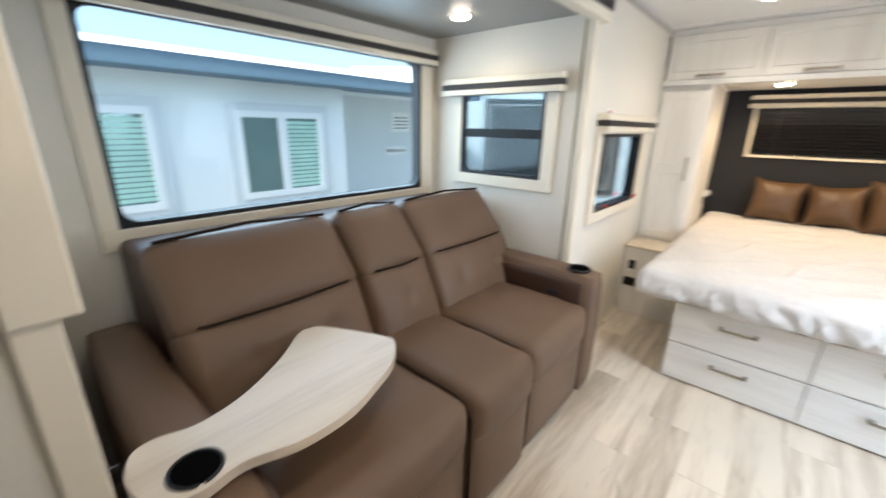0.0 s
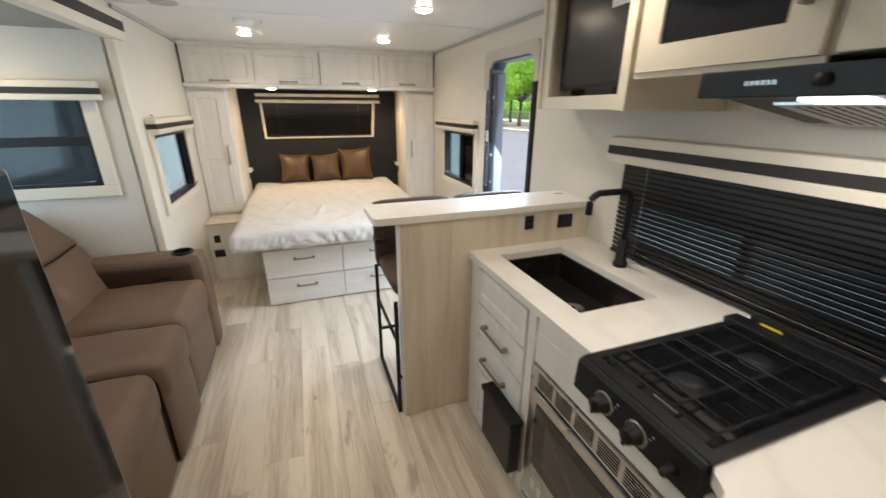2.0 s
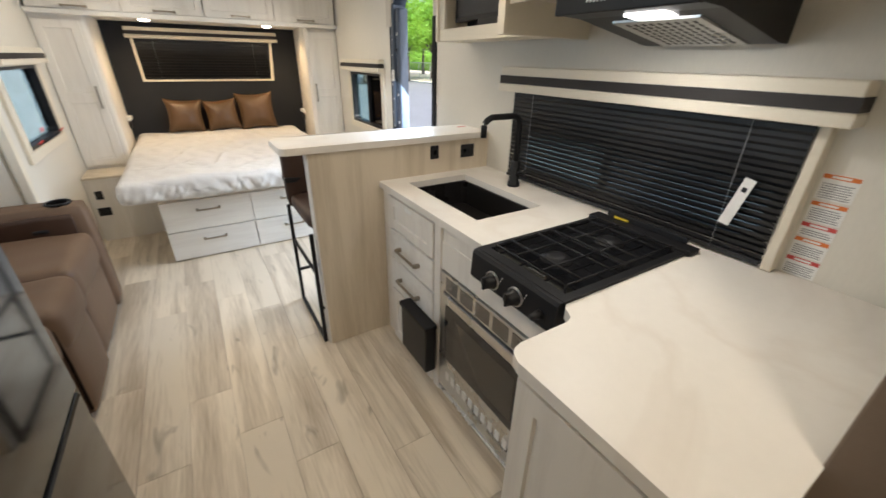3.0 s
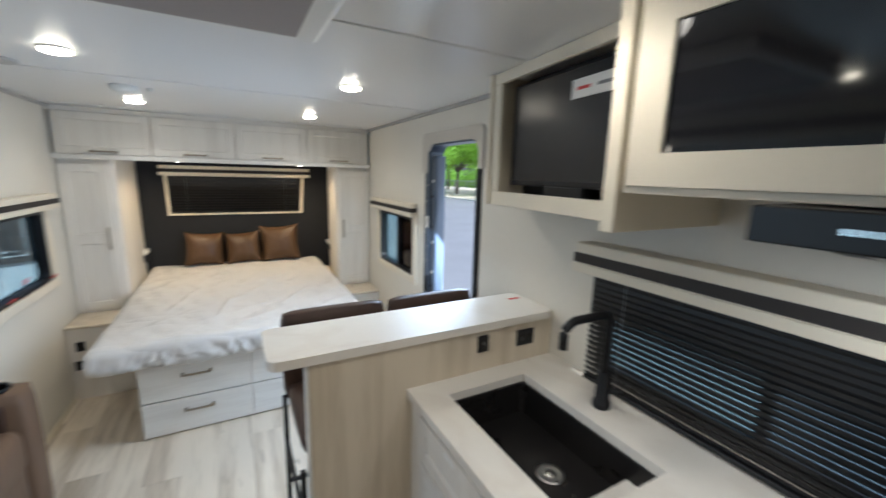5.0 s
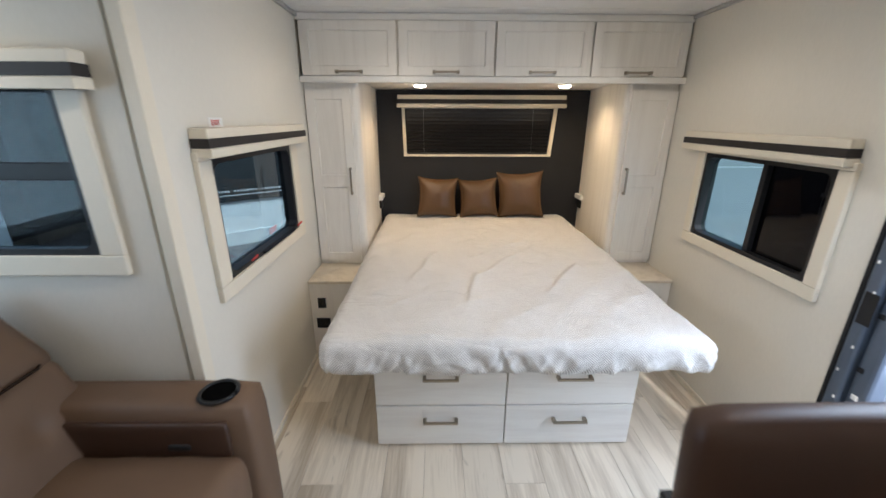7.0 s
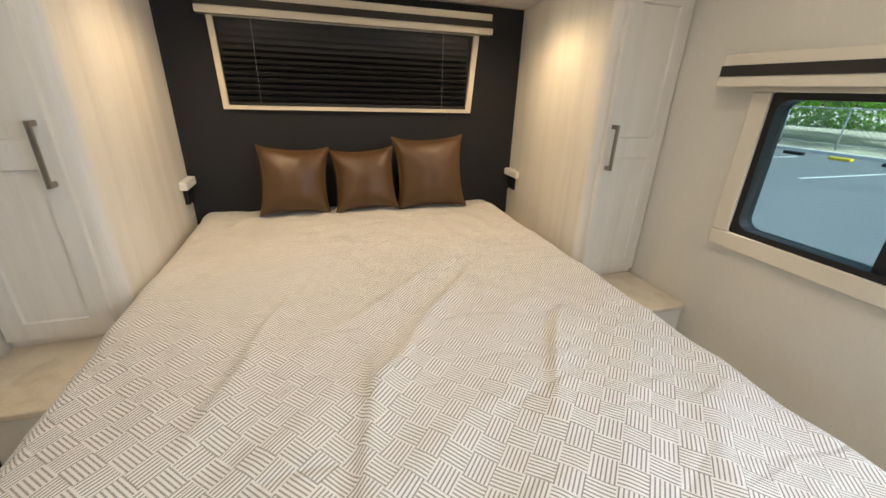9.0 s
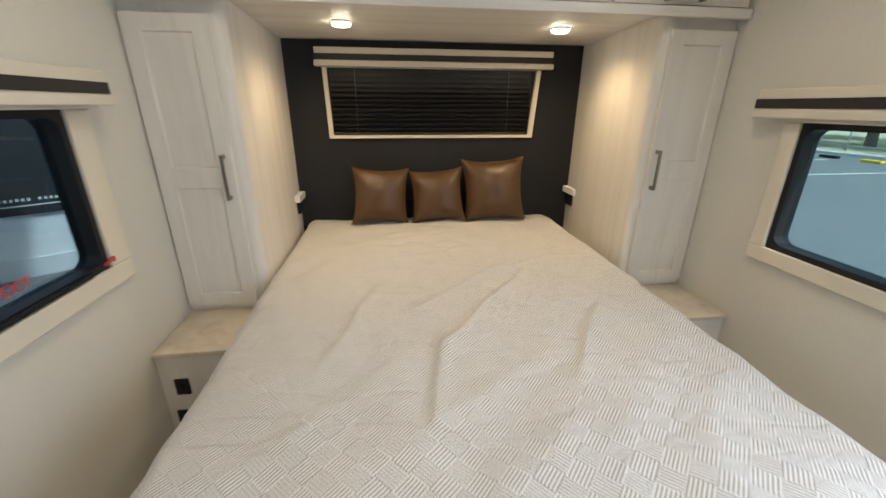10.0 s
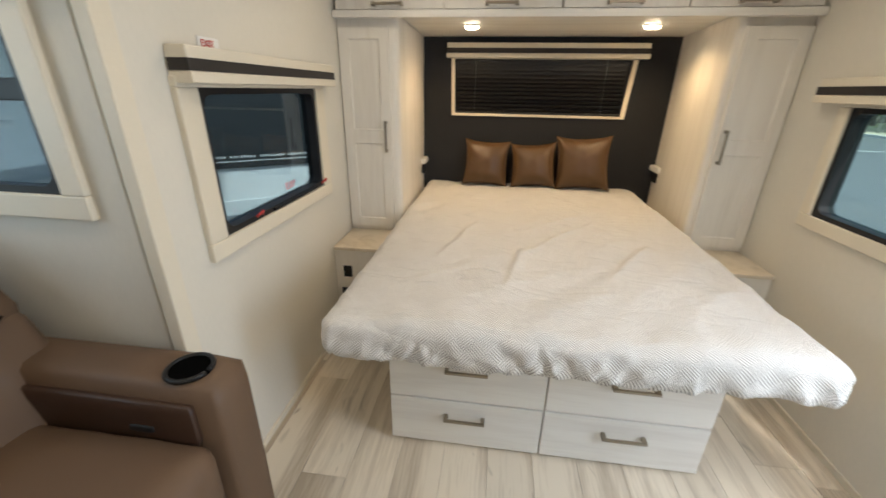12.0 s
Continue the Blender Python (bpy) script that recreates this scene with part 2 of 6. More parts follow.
BLACK_MATT = material("matt_black_steel", (0.010, 0.010, 0.011), 0.5, vary=0.1, bump=0.08)
SLAT = material("black_blind_slat", (0.006, 0.006, 0.007), 0.5, vary=0.1, bump=0.03)
STRIPE = material("dark_brown_stripe", (0.030, 0.026, 0.024), 0.55, vary=0.1)
GLOSS_BLACK = material("black_fridge_glass", (0.006, 0.006, 0.007), 0.08, vary=0.02, fine=0.0, bump=0.0, clear=0.35)
TV_SCREEN = material("matt_dark_screen", (0.012, 0.012, 0.014), 0.24, vary=0.02, fine=0.0, bump=0.0)
SCREEN = material("dark_screen", (0.010, 0.010, 0.012), 0.05, vary=0.02, fine=0.0, bump=0.0)
OVEN_PANE = material("brown_oven_pane", (0.045, 0.038, 0.030), 0.15, vary=0.05, bump=0.0)
NICKEL = material("brushed_bronze_nickel", (0.34, 0.30, 0.24), 0.32, 1.0, vary=0.08, fine=0.06, fine_scale=300, bump=0.05)
STEEL = material("stainless_steel", (0.55, 0.55, 0.54), 0.28, 1.0, vary=0.05, fine=0.05, fine_scale=300, bump=0.05)
COUNTER = material("white_marble_laminate", (0.76, 0.725, 0.665), 0.42, vary=0.035, scale=5, fine=0.02, fine_scale=40, bump=0.0)
nt = COUNTER.node_tree
vein, vr, vm = nt.nodes.new("ShaderNodeTexNoise"), nt.nodes.new("ShaderNodeValToRGB"), nt.nodes.new("ShaderNodeMix")
vein.inputs["Scale"].default_value, vein.inputs["Detail"].default_value, vein.inputs["Distortion"].default_value = 1.7, 5, 0.8
for k, (at, grey) in enumerate(((0.44, 0.0), (0.50, 0.18), (0.56, 0.0))):
    e = vr.color_ramp.elements[k] if k < 2 else vr.color_ramp.elements.new(at)
    e.position, e.color = at, (grey, grey, grey, 1)
nt.links.new(nt.nodes["Texture Coordinate"].outputs["Object"], vein.inputs["Vector"])
nt.links.new(vein.outputs[0], vr.inputs[0])
vm.data_type = "RGBA"
vm.inputs["B"].default_value = (0.52, 0.43, 0.34, 1)
nt.links.new(vr.outputs[0], vm.inputs["Factor"])
nt.links.new(nt.nodes["Principled BSDF"].inputs["Base Color"].links[0].from_socket, vm.inputs["A"])
nt.links.new(vm.outputs["Result"], nt.nodes["Principled BSDF"].inputs["Base Color"])
SINK = material("black_composite_sink", (0.012, 0.011, 0.011), 0.28, vary=0.15, fine=0.1, bump=0.1)
WHITE = material("white_plastic", (0.75, 0.75, 0.73), 0.4, vary=0.03, bump=0.02)
PAPER = material("white_label_paper", (0.74, 0.73, 0.70), 0.7, vary=0.03, bump=0.02)
RED = material("red_enamel", (0.50, 0.015, 0.015), 0.3, vary=0.06, bump=0.02)
RED_INK = material("red_ink", (0.55, 0.06, 0.05), 0.6, vary=0.05, bump=0.0)
ORANGE_INK = material("orange_ink", (0.62, 0.16, 0.03), 0.6, vary=0.05, bump=0.0)
GREY_INK = material("grey_ink", (0.18, 0.18, 0.18), 0.6, vary=0.05, bump=0.0)
YELLOW = material("yellow_paint", (0.70, 0.52, 0.03), 0.5, vary=0.08)
CARD = material("brown_cardboard", (0.36, 0.24, 0.14), 0.8, vary=0.08)
PLY = material("bare_plywood", (0.55, 0.42, 0.29), 0.6, vary=0.08, stretch=(1, 0.1, 1))
ALU = material("dark_door_aluminium", (0.085, 0.108, 0.145), 0.32, 0.3, vary=0.1)
# black without sheen, painted depth shade for the cup holes
WELL_SHADE = material("black_well_shade", (0.003, 0.003, 0.003), 0.95, vary=0.0, bump=0.0)
for shiny, level in ((SLAT, 0.55), (PIPING_AND_SHADE, 0.05), (BLACK, 0.3), (LEATHER, 0.35), (LEATHER_DARK, 0.4), (STRIPE, 0.3), (WELL_SHADE, 0.0), (BLACK_MATT, 0.25), (SINK, 0.3), (CHARCOAL, 0.2)):
    shiny.node_tree.nodes["Principled BSDF"].inputs["Specular IOR Level"].default_value = level
GLASS = glass_material("tinted_window_glass", (0.48, 0.57, 0.60))
GLASS_LIGHT = glass_material("pale_tinted_glass", (0.66, 0.80, 0.80), weight=0.05)
GLASS_CLEAR = glass_material("clear_window_glass", (0.90, 0.98, 0.97), weight=0.02)
GLASS_DARK = glass_material("smoked_glass", (0.05, 0.05, 0.055), weight=0.12)
LAMP_LENS = glowing("lamp_lens", (1.0, 0.84, 0.58), 22.0)
HOOD_LENS = glowing("hood_lens", (1.0, 0.95, 0.85), 1.4)
ASPHALT = material("asphalt", (0.122, 0.128, 0.137), 0.85, vary=0.25, scale=0.7, fine=0.3, fine_scale=50, bump=0.5, bump_dist=0.01)
ROAD_PAINT = material("white_road_paint", (0.6, 0.6, 0.58), 0.7, vary=0.1)
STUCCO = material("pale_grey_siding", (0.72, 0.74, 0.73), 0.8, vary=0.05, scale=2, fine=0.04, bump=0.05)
# the siding darkened for shade; also colours casings, plinth and mullions
STUCCO_SHADE = material("shaded_siding_and_grey_trim", (0.60, 0.63, 0.63), 0.8, vary=0.05, scale=2, fine=0.04, bump=0.05)
FASCIA = material("slate_blue_fascia", (0.12, 0.18, 0.23), 0.6, vary=0.08)
ROOF = material("white_roof_sheet", (0.75, 0.76, 0.77), 0.6, vary=0.04)
SIGN_BLACK = material("dark_sign_panel", (0.025, 0.028, 0.03), 0.5, vary=0.1)
LEAF = material("young_green_leaf", (0.20, 0.42, 0.05), 0.6, vary=0.3, scale=3, bump=0.0, per_piece=0.0)
nt = LEAF.node_tree
thin, both = nt.nodes.new("ShaderNodeBsdfTranslucent"), nt.nodes.new("ShaderNodeMixShader")
thin.inputs[0].default_value = (0.34, 0.50, 0.06, 1)
both.inputs[0].default_value = 0.5
nt.links.new(nt.nodes["Principled BSDF"].outputs[0], both.inputs[1])
nt.links.new(thin.outputs[0], both.inputs[2])
nt.links.new(both.outputs[0], nt.nodes["Material Output"].inputs[0])
BARK = material("grey_bark", (0.12, 0.10, 0.08), 0.9, vary=0.3, scale=10, bump=0.6, bump_dist=0.01)
DRY_GROUND = material("dry_earth_and_grass", (0.42, 0.38, 0.30), 0.95, vary=0.3, scale=1.5, fine=0.3, fine_scale=20)
WIRE = material("galvanised_wire", (0.45, 0.46, 0.46), 0.5, 0.4)
BLIND_GREEN = material("pale_green_blind", (0.40, 0.60, 0.50), 0.35, vary=0.25, scale=3)
BLIND_DIM = material("grey_green_blind", (0.13, 0.19, 0.18), 0.35, vary=0.3, scale=3)
OFFICE_PANE = material("office_glass", (0.16, 0.24, 0.22), 0.08, vary=0.1, bump=0.0)

# ---- mesh helpers ----


def at3(axis, d, u, v):
    return Vector({"x": (d, u, v), "y": (u, d, v), "z": (u, v, d)}[axis])


def bx(bm, x0, x1, y0, y1, z0, z1, bev=0.0, seg=2):
    """A box from its limits, with bevelled edges."""
    vs = bmesh.ops.create_cube(bm, size=1)["verts"]
    for v in vs:
        v.co = Vector(((x0 + x1) / 2 + v.co.x * (x1 - x0), (y0 + y1) / 2 + v.co.y * (y1 - y0), (z0 + z1) / 2 + v.co.z * (z1 - z0)))
    if bev:
        es = list({e for v in vs for e in v.link_edges})
        bmesh.ops.bevel(bm, geom=vs + es, offset=bev, segments=seg, affect="EDGES", profile=0.5)
    return bm


def box_on(bm, axis, d0, d1, u0, u1, v0, v1, bev=0.0):
    a, b = at3(axis, min(d0, d1), min(u0, u1), min(v0, v1)), at3(axis, max(d0, d1), max(u0, u1), max(v0, v1))
    return bx(bm, a.x, b.x, a.y, b.y, a.z, b.z, bev)


def outline(u0, u1, v0, v1, r, n=5):
    """Corner points of a rectangle with rounded corners."""
    pts = []
    for cu, cv, a0 in ((u1 - r, v1 - r, 0), (u0 + r, v1 - r, 90), (u0 + r, v0 + r, 180), (u1 - r, v0 + r, 270)):
        for i in range(n + 1):
            a = radians(a0 + 90 * i / n)
            pts.append((cu + r * math.cos(a), cv + r * math.sin(a)))
    return pts


def slab(bm, pts, axis, d0, d1):
    """A prism over a flat outline."""
    lo = [bm.verts.new(at3(axis, d0, u, v)) for u, v in pts]
    hi = [bm.verts.new(at3(axis, d1, u, v)) for u, v in pts]
    bm.faces.new(lo)
    bm.faces.new(hi[::-1])
    n = len(pts)
    for i in range(n):
        j = (i + 1) % n
        bm.faces.new((lo[i], hi[i], hi[j], lo[j]))
    return bm


def ring(bm, outer, inner, axis, d0, d1):
    """A frame between two outlines of as many points."""
    n = len(outer)
    rows = [[bm.verts.new(at3(axis, d, u, v)) for u, v in pts] for pts, d in ((outer, d0), (outer, d1), (inner, d1), (inner, d0))]
    for k in range(4):
        a, b = rows[k], rows[(k + 1) % 4]
        for i in range(n):
            j = (i + 1) % n
            bm.faces.new((a[i], a[j], b[j], b[i]))
    return bm


def rbox(bm, c, half, r, n=8, bulge=(0, 0, 0), m=None, wave=None):
    """A cushion: a box with round edges and faces that swell; m turns and places it."""
    m = m or Matrix.Translation(c)
    half = Vector(half)
    cache = {}

    def vert(p):
        key = tuple(round(q, 5) for q in p)
        if key not in cache:
            p = Vector(p)
            q = Vector([p[i] * half[i] for i in range(3)])
            inner = Vector([max(-half[i] + r, min(half[i] - r, q[i])) for i in range(3)])
            d = q - inner
            if d.length > 1e-9:
                q = inner + d.normalized() * r
            for i in range(3):
                a, b = p[(i + 1) % 3], p[(i + 2) % 3]
                q[i] += bulge[i] * p[i] * (1 - a * a) * (1 - b * b)
            if wave:
                q = wave(q, p)
            cache[key] = bm.verts.new(m @ q)
        return cache[key]

    ns = n if isinstance(n, tuple) else (n, n, n)
    for ax in range(3):
        nu, nv = ns[(ax + 1) % 3], ns[(ax + 2) % 3]
        for s in (-1, 1):
            for i in range(nu):
                for j in range(nv):
                    quad = []
                    for a, b in ((i, j), (i + 1, j), (i + 1, j + 1), (i, j + 1)):
                        p = [0, 0, 0]
                        p[ax], p[(ax + 1) % 3], p[(ax + 2) % 3] = s, -1 + 2 * a / nu, -1 + 2 * b / nv
                        quad.append(vert(p))
                    bm.faces.new(quad if s > 0 else quad[::-1])
    return bm


def rod(bm, pts, r, sides=10, close=False):
    """A round bar along a line of points."""
    pts = [Vector(p) for p in pts]
    rows = []
    for i, p in enumerate(pts):
        d = (pts[min(i + 1, len(pts) - 1)] - pts[max(i - 1, 0)]).normalized()
        a = d.cross(Vector((0, 0, 1)) if abs(d.z) < 0.9 else Vector((1, 0, 0))).normalized()
        b = d.cross(a)
        rr = r[i] if isinstance(r, (list, tuple)) else r
        rows.append([bm.verts.new(p + rr * (math.cos(2 * math.pi * k / sides) * a + math.sin(2 * math.pi * k / sides) * b)) for k in range(sides)])
    for a, b in zip(rows, rows[1:]):
        for k in range(sides):
            bm.faces.new((a[k], a[(k + 1) % sides], b[(k + 1) % sides], b[k]))
    bm.faces.new(rows[0][::-1])
    bm.faces.new(rows[-1])
    return bm


def lathe(bm, c, profile, axis="z", sides=24):
    """A turned body round an axis through c, from (radius, height) pairs."""
    rows = []
    for r, h in profile:
        row = []
        for k in range(sides):
            a = 2 * math.pi * k / sides
            row.append(bm.verts.new(Vector(c) + at3(axis, h, max(r, 1e-4) * math.cos(a), max(r, 1e-4) * math.sin(a))))
        rows.append(row)
    for a, b in zip(rows, rows[1:]):
        for k in range(sides):
            bm.faces.new((a[k], a[(k + 1) % sides], b[(k + 1) % sides], b[k]))
    bm.faces.new(rows[0][::-1])
    bm.faces.new(rows[-1])
    return bm


def placed(ob):
    m = ob.matrix_basis.copy()
    return placed(ob.parent) @ ob.matrix_parent_inverse @ m if ob.parent else m


def mesh_of(name, bm, mat, smooth=False):
    bmesh.ops.recalc_face_normals(bm, faces=bm.faces[:])
    me = bpy.data.meshes.new(name)
    bm.to_mesh(me)
    bm.free()
    me.materials.append(mat)
    if smooth:
        for p in me.polygons:
            p.use_smooth = True
    return me


def part(name, bm, mat, parent=None, label="", smooth=False):
    """Links a bmesh as one mesh object, under a thing or a part."""
    ob = new(name, mesh_of(name, bm, mat, smooth))
    if parent:
        ob.parent = parent
        ob.matrix_parent_inverse = placed(parent).inverted()
    if label:
        tagged(ob, label)
    return ob


def thing(name, label, category, at=(0, 0, 0), group="", kind=""):
    ob = new(name)
    ob.empty_display_size = 0.05
    ob.matrix_basis = Matrix.Translation(at)
    return tagged(ob, label, category, group, kind)


def BM():
    return bmesh.new()


def words(text, size, axis, d, u, v, mat, parent, out=1, name="lettering"):
    """Raised lettering on a wall plane; u, v is its lower left corner."""
    cu = bpy.data.curves.new(name, "FONT")
    cu.body, cu.size, cu.extrude = text, size, 0.0008
    cu.materials.append(mat)
    ob = new(name, cu)
    if axis == "y":
        m = Matrix(((1, 0, 0, u), (0, 0, -1, d), (0, 1, 0, v), (0, 0, 0, 1)))
        if out > 0:
            m = Matrix(((-1, 0, 0, u), (0, 0, 1, d), (0, 1, 0, v), (0, 0, 0, 1)))
    else:
        m = Matrix(((0, 0, 1, d), (1, 0, 0, u), (0, 1, 0, v), (0, 0, 0, 1)))
        if out < 0:
            m = Matrix(((0, 0, -1, d), (-1, 0, 0, u), (0, 1, 0, v), (0, 0, 0, 1)))
    ob.matrix_basis = m
    if parent:
        ob.parent = parent
        ob.matrix_parent_inverse = placed(parent).inverted()
    return ob

# ---- structure ----
L, R, H = -0.67, 1.665, 2.12
HEAD, REAR = 4.56, -2.0
SLX, SL0, SL1, SLH = -1.73, 0.11, 2.17, 1.97
GROUND = -0.75


def panel_wall(name, axis, d0, d1, u0, u1, v0, v1, holes, mat, label):
    """A wall of thickness d0..d1 with rectangular holes (u0, u1, v0, v1), in one piece."""
    bm, holes = BM(), sorted(holes)
    cuts = [u0] + [(p[1] + q[0]) / 2 for p, q in zip(holes, holes[1:])] + [u1]
    for (a, b, lo, hi), ca, cb in zip(holes, cuts, cuts[1:]):
        lo = max(lo, v0 + 0.001)
        ring(bm, [(cb, v1), (ca, v1), (ca, v0), (cb, v0)], [(b, hi), (a, hi), (a, lo), (b, lo)], axis, d0, d1)
    if not holes:
        box_on(bm, axis, d0, d1, u0, u1, v0, v1)
    bmesh.ops.remove_doubles(bm, verts=bm.verts[:], dist=0.0001)
    return tagged(part(name, bm, mat), label, "wall", kind="structure")


LWIN = (2.425, 3.205, 0.94, 1.405)
RWIN = (2.445, 3.195, 0.912, 1.37)
SWIN = (-1.475, -0.885, 1.14, 1.65)
BWIN = (0.36, 2.025, 1.022, 1.83)
KWIN = (-0.48, 0.70, 0.96, 1.40)
HWIN = (-0.08, 1.12, 1.265, 1.625)
DOOR = (1.575, 2.20, 0.0, 1.91)

panel_wall("wall_left", "x", L - 0.05, L, REAR, HEAD, 0, H, [(SL0, SL1 + 0.02, 0, SLH), LWIN], WALL, "cream panelled side wall with slide-out opening")
panel_wall("wall_right", "x", R, R + 0.05, REAR, HEAD, 0, H, [KWIN, DOOR, RWIN], WALL, "cream panelled side wall with entry door opening")
panel_wall("wall_head", "y", HEAD, HEAD + 0.05, L - 0.05, R + 0.05, 0, H, [HWIN], WALL, "end wall behind the bed")
panel_wall("wall_rear", "y", REAR - 0.05, REAR, L - 0.05, R + 0.05, 0, H, [], WALL, "plain cream rear wall")
panel_wall("wall_slide_outer", "x", SLX - 0.05, SLX, SL0, SL1, 0, SLH, [BWIN], WALL, "cream slide-out wall with a wide window")
panel_wall("wall_slide_end", "y", SL1, SL1 + 0.02, SLX - 0.05, L - 0.05, 0, SLH, [SWIN], WALL, "cream slide-out end wall with a small window")
panel_wall("wall_slide_rear", "y", SL0 - 0.02, SL0, SLX - 0.05, L - 0.05, 0, SLH, [], WALL, "cream slide-out rear end wall")
panel_wall("wall_partition", "y", -0.95, -0.87, 0.97, R, 0, H, [], WALL, "cream partition at the end of the kitchen")

c = part("ceiling", bx(BM(), L - 0.05, R + 0.05, REAR, HEAD, H, H + 0.05), CEIL)
tagged(c, "smooth white ceiling panels", "ceiling", kind="structure")
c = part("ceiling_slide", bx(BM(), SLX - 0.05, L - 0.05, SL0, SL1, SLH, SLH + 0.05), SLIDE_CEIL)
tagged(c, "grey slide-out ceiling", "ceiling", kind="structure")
bm = BM()
for y in (0.95, 2.20, 3.44):
    bx(bm, L, R, y - 0.012, y + 0.012, H - 0.004, H, 0.0015)
tagged(part("trim_ceiling_seams", bm, CEIL), "thin white battens over the ceiling joints", "trim", kind="structure")
bm = BM()
bx(bm, L, L + 0.018, 2.25, 3.6, H - 0.022, H, 0.004)
bx(bm, R - 0.018, R, 0.4, 3.6, H - 0.022, H, 0.004)
tagged(part("trim_ceiling_edge", bm, material("grey_edge_trim", (0.40, 0.39, 0.37), 0.5)), "grey edging along the ceiling", "trim", kind="structure")
bm = BM()
bx(bm, L, L + 0.010, SL1 + 0.05, 3.28, 0, 0.03, 0.002)
bx(bm, R - 0.010, R, 2.25, 3.28, 0, 0.03, 0.002)
tagged(part("baseboard", bm, TRIM), "low cream baseboard", "baseboard", kind="structure")

# slide-out surround: header with a dark stripe, and upright trims
bm = BM()
bx(bm, L - 0.03, L + 0.035, SL0 - 0.03, 2.275, 1.935, 2.075, 0.006)
header = tagged(part("trim_slide_header", bm, TRIM), "cream header over the slide-out opening", "trim", kind="structure")
part("stripe", bx(BM(), L + 0.034, L + 0.040, SL0 - 0.03, 2.277, 1.985, 2.035, 0.001), STRIPE, header, "dark brown stripe")
part("stripe_end", bx(BM(), L, L + 0.040, 2.275, 2.280, 1.985, 2.035, 0.001), STRIPE, header, "dark brown stripe")
bm = BM()
bx(bm, L - 0.03, L + 0.012, SL1 - 0.012, SL1 + 0.045, 0, 1.935, 0.004)
bx(bm, SLX + 0.002, SLX + 0.014, SL1 - 0.014, SL1 - 0.002, 0.0, SLH, 0.002)
tagged(part("trim_slide_jamb", bm, TRIM), "cream upright trim beside the slide-out", "trim", kind="structure")
bm = BM()
bx(bm, L - 0.02, L + 0.03, SL0 - 0.06, SL0 + 0.032, 1.12, 1.935, 0.005)
bx(bm, L - 0.02, L + 0.02, SL0 - 0.06, SL0 + 0.002, 0.0, 1.12, 0.004)
tagged(part("trim_slide_rear_jamb", bm, TRIM), "stepped cream trim at the rear of the slide-out", "trim", kind="structure")
bm = BM()
bx(bm, 0.945, 0.995, -0.955, -0.865, 0, H, 0.004)
tagged(part("trim_partition_post", bm, material("grey_brown_post", (0.16, 0.12, 0.09), 0.5)), "brown post at the partition's end", "trim", kind="structure")

# floor: boards lie along the walk
floor = part("floor", bx(BM(), SLX, R, REAR, HEAD, -0.06, -0.006), SUBFLOOR)
tagged(floor, "grey oak vinyl plank floor", "floor", kind="structure")

# ---- windows, valances and the doorway ----


def window(name, axis, wall, inward, hole, margins, label, glass, rad=0.04, bar=None, depth=0.05):
    """Window in a wall face: cream boards round it, a black rounded frame in the hole, and its panes. margins: l, r, b, t."""
    u0, u1, v0, v1 = hole
    win = thing(name, label, "window", at3(axis, wall, (u0 + u1) / 2, v0), kind="structure")
    bm = BM()
    l, r, b, t = margins
    d0, d1 = wall, wall + inward * 0.022
    if b:
        box_on(bm, axis, d0, d1, u0 - l, u1 + r, v0 - b, v0, 0.004)
    if t:
        box_on(bm, axis, d0, d1, u0 - l, u1 + r, v1, v1 + t, 0.004)
    box_on(bm, axis, d0, d1, u0 - l, u0, v0, v1, 0.004)
    box_on(bm, axis, d0, d1, u1, u1 + r, v0, v1, 0.004)
    part("window_trim", bm, TRIM, win)
    e0, e1 = wall - inward * depth, wall + inward * 0.012
    part("window_frame", ring(BM(), outline(u0, u1, v0, v1, 0.006), outline(u0 + 0.02, u1 - 0.02, v0 + 0.02, v1 - 0.02, rad), axis, e0, e1), BLACK, win, "black window frame")
    g = wall - inward * depth * 0.6
    if bar == "level":
        vm = v0 + (v1 - v0) * 0.50
        part("rail", box_on(BM(), axis, e0 + inward * 0.01, wall, u0 + 0.02, u1 - 0.02, vm - 0.026, vm + 0.026, 0.003), BLACK_MATT, win, "black middle rail")
        for a, bb in ((v0 + 0.01, vm), (vm, v1 - 0.01)):
            p = part("pane", box_on(BM(), axis, g, g + inward * 0.004, u0 + 0.01, u1 - 0.01, a, bb), glass, win)
            p.visible_shadow = False
    elif bar == "upright":
        um = u0 + (u1 - u0) * 0.47
        part("rail", box_on(BM(), axis, e0 + inward * 0.01, wall, um - 0.015, um + 0.015, v0 + 0.02, v1 - 0.02, 0.003), BLACK, win, "black middle stile")
        p = part("pane", box_on(BM(), axis, g, g + inward * 0.004, um, u1 - 0.01, v0 + 0.01, v1 - 0.01), glass, win)
        p.visible_shadow = False
        part("screen", box_on(BM(), axis, g, g + inward * 0.004, u0 + 0.01, um, v0 + 0.01, v1 - 0.01), GLASS_DARK, win, "dark insect screen")
    else:
        p = part("pane", box_on(BM(), axis, g, g + inward * 0.004, u0 + 0.01, u1 - 0.01, v0 + 0.01, v1 - 0.01), glass, win)
        p.visible_shadow = False
    return win


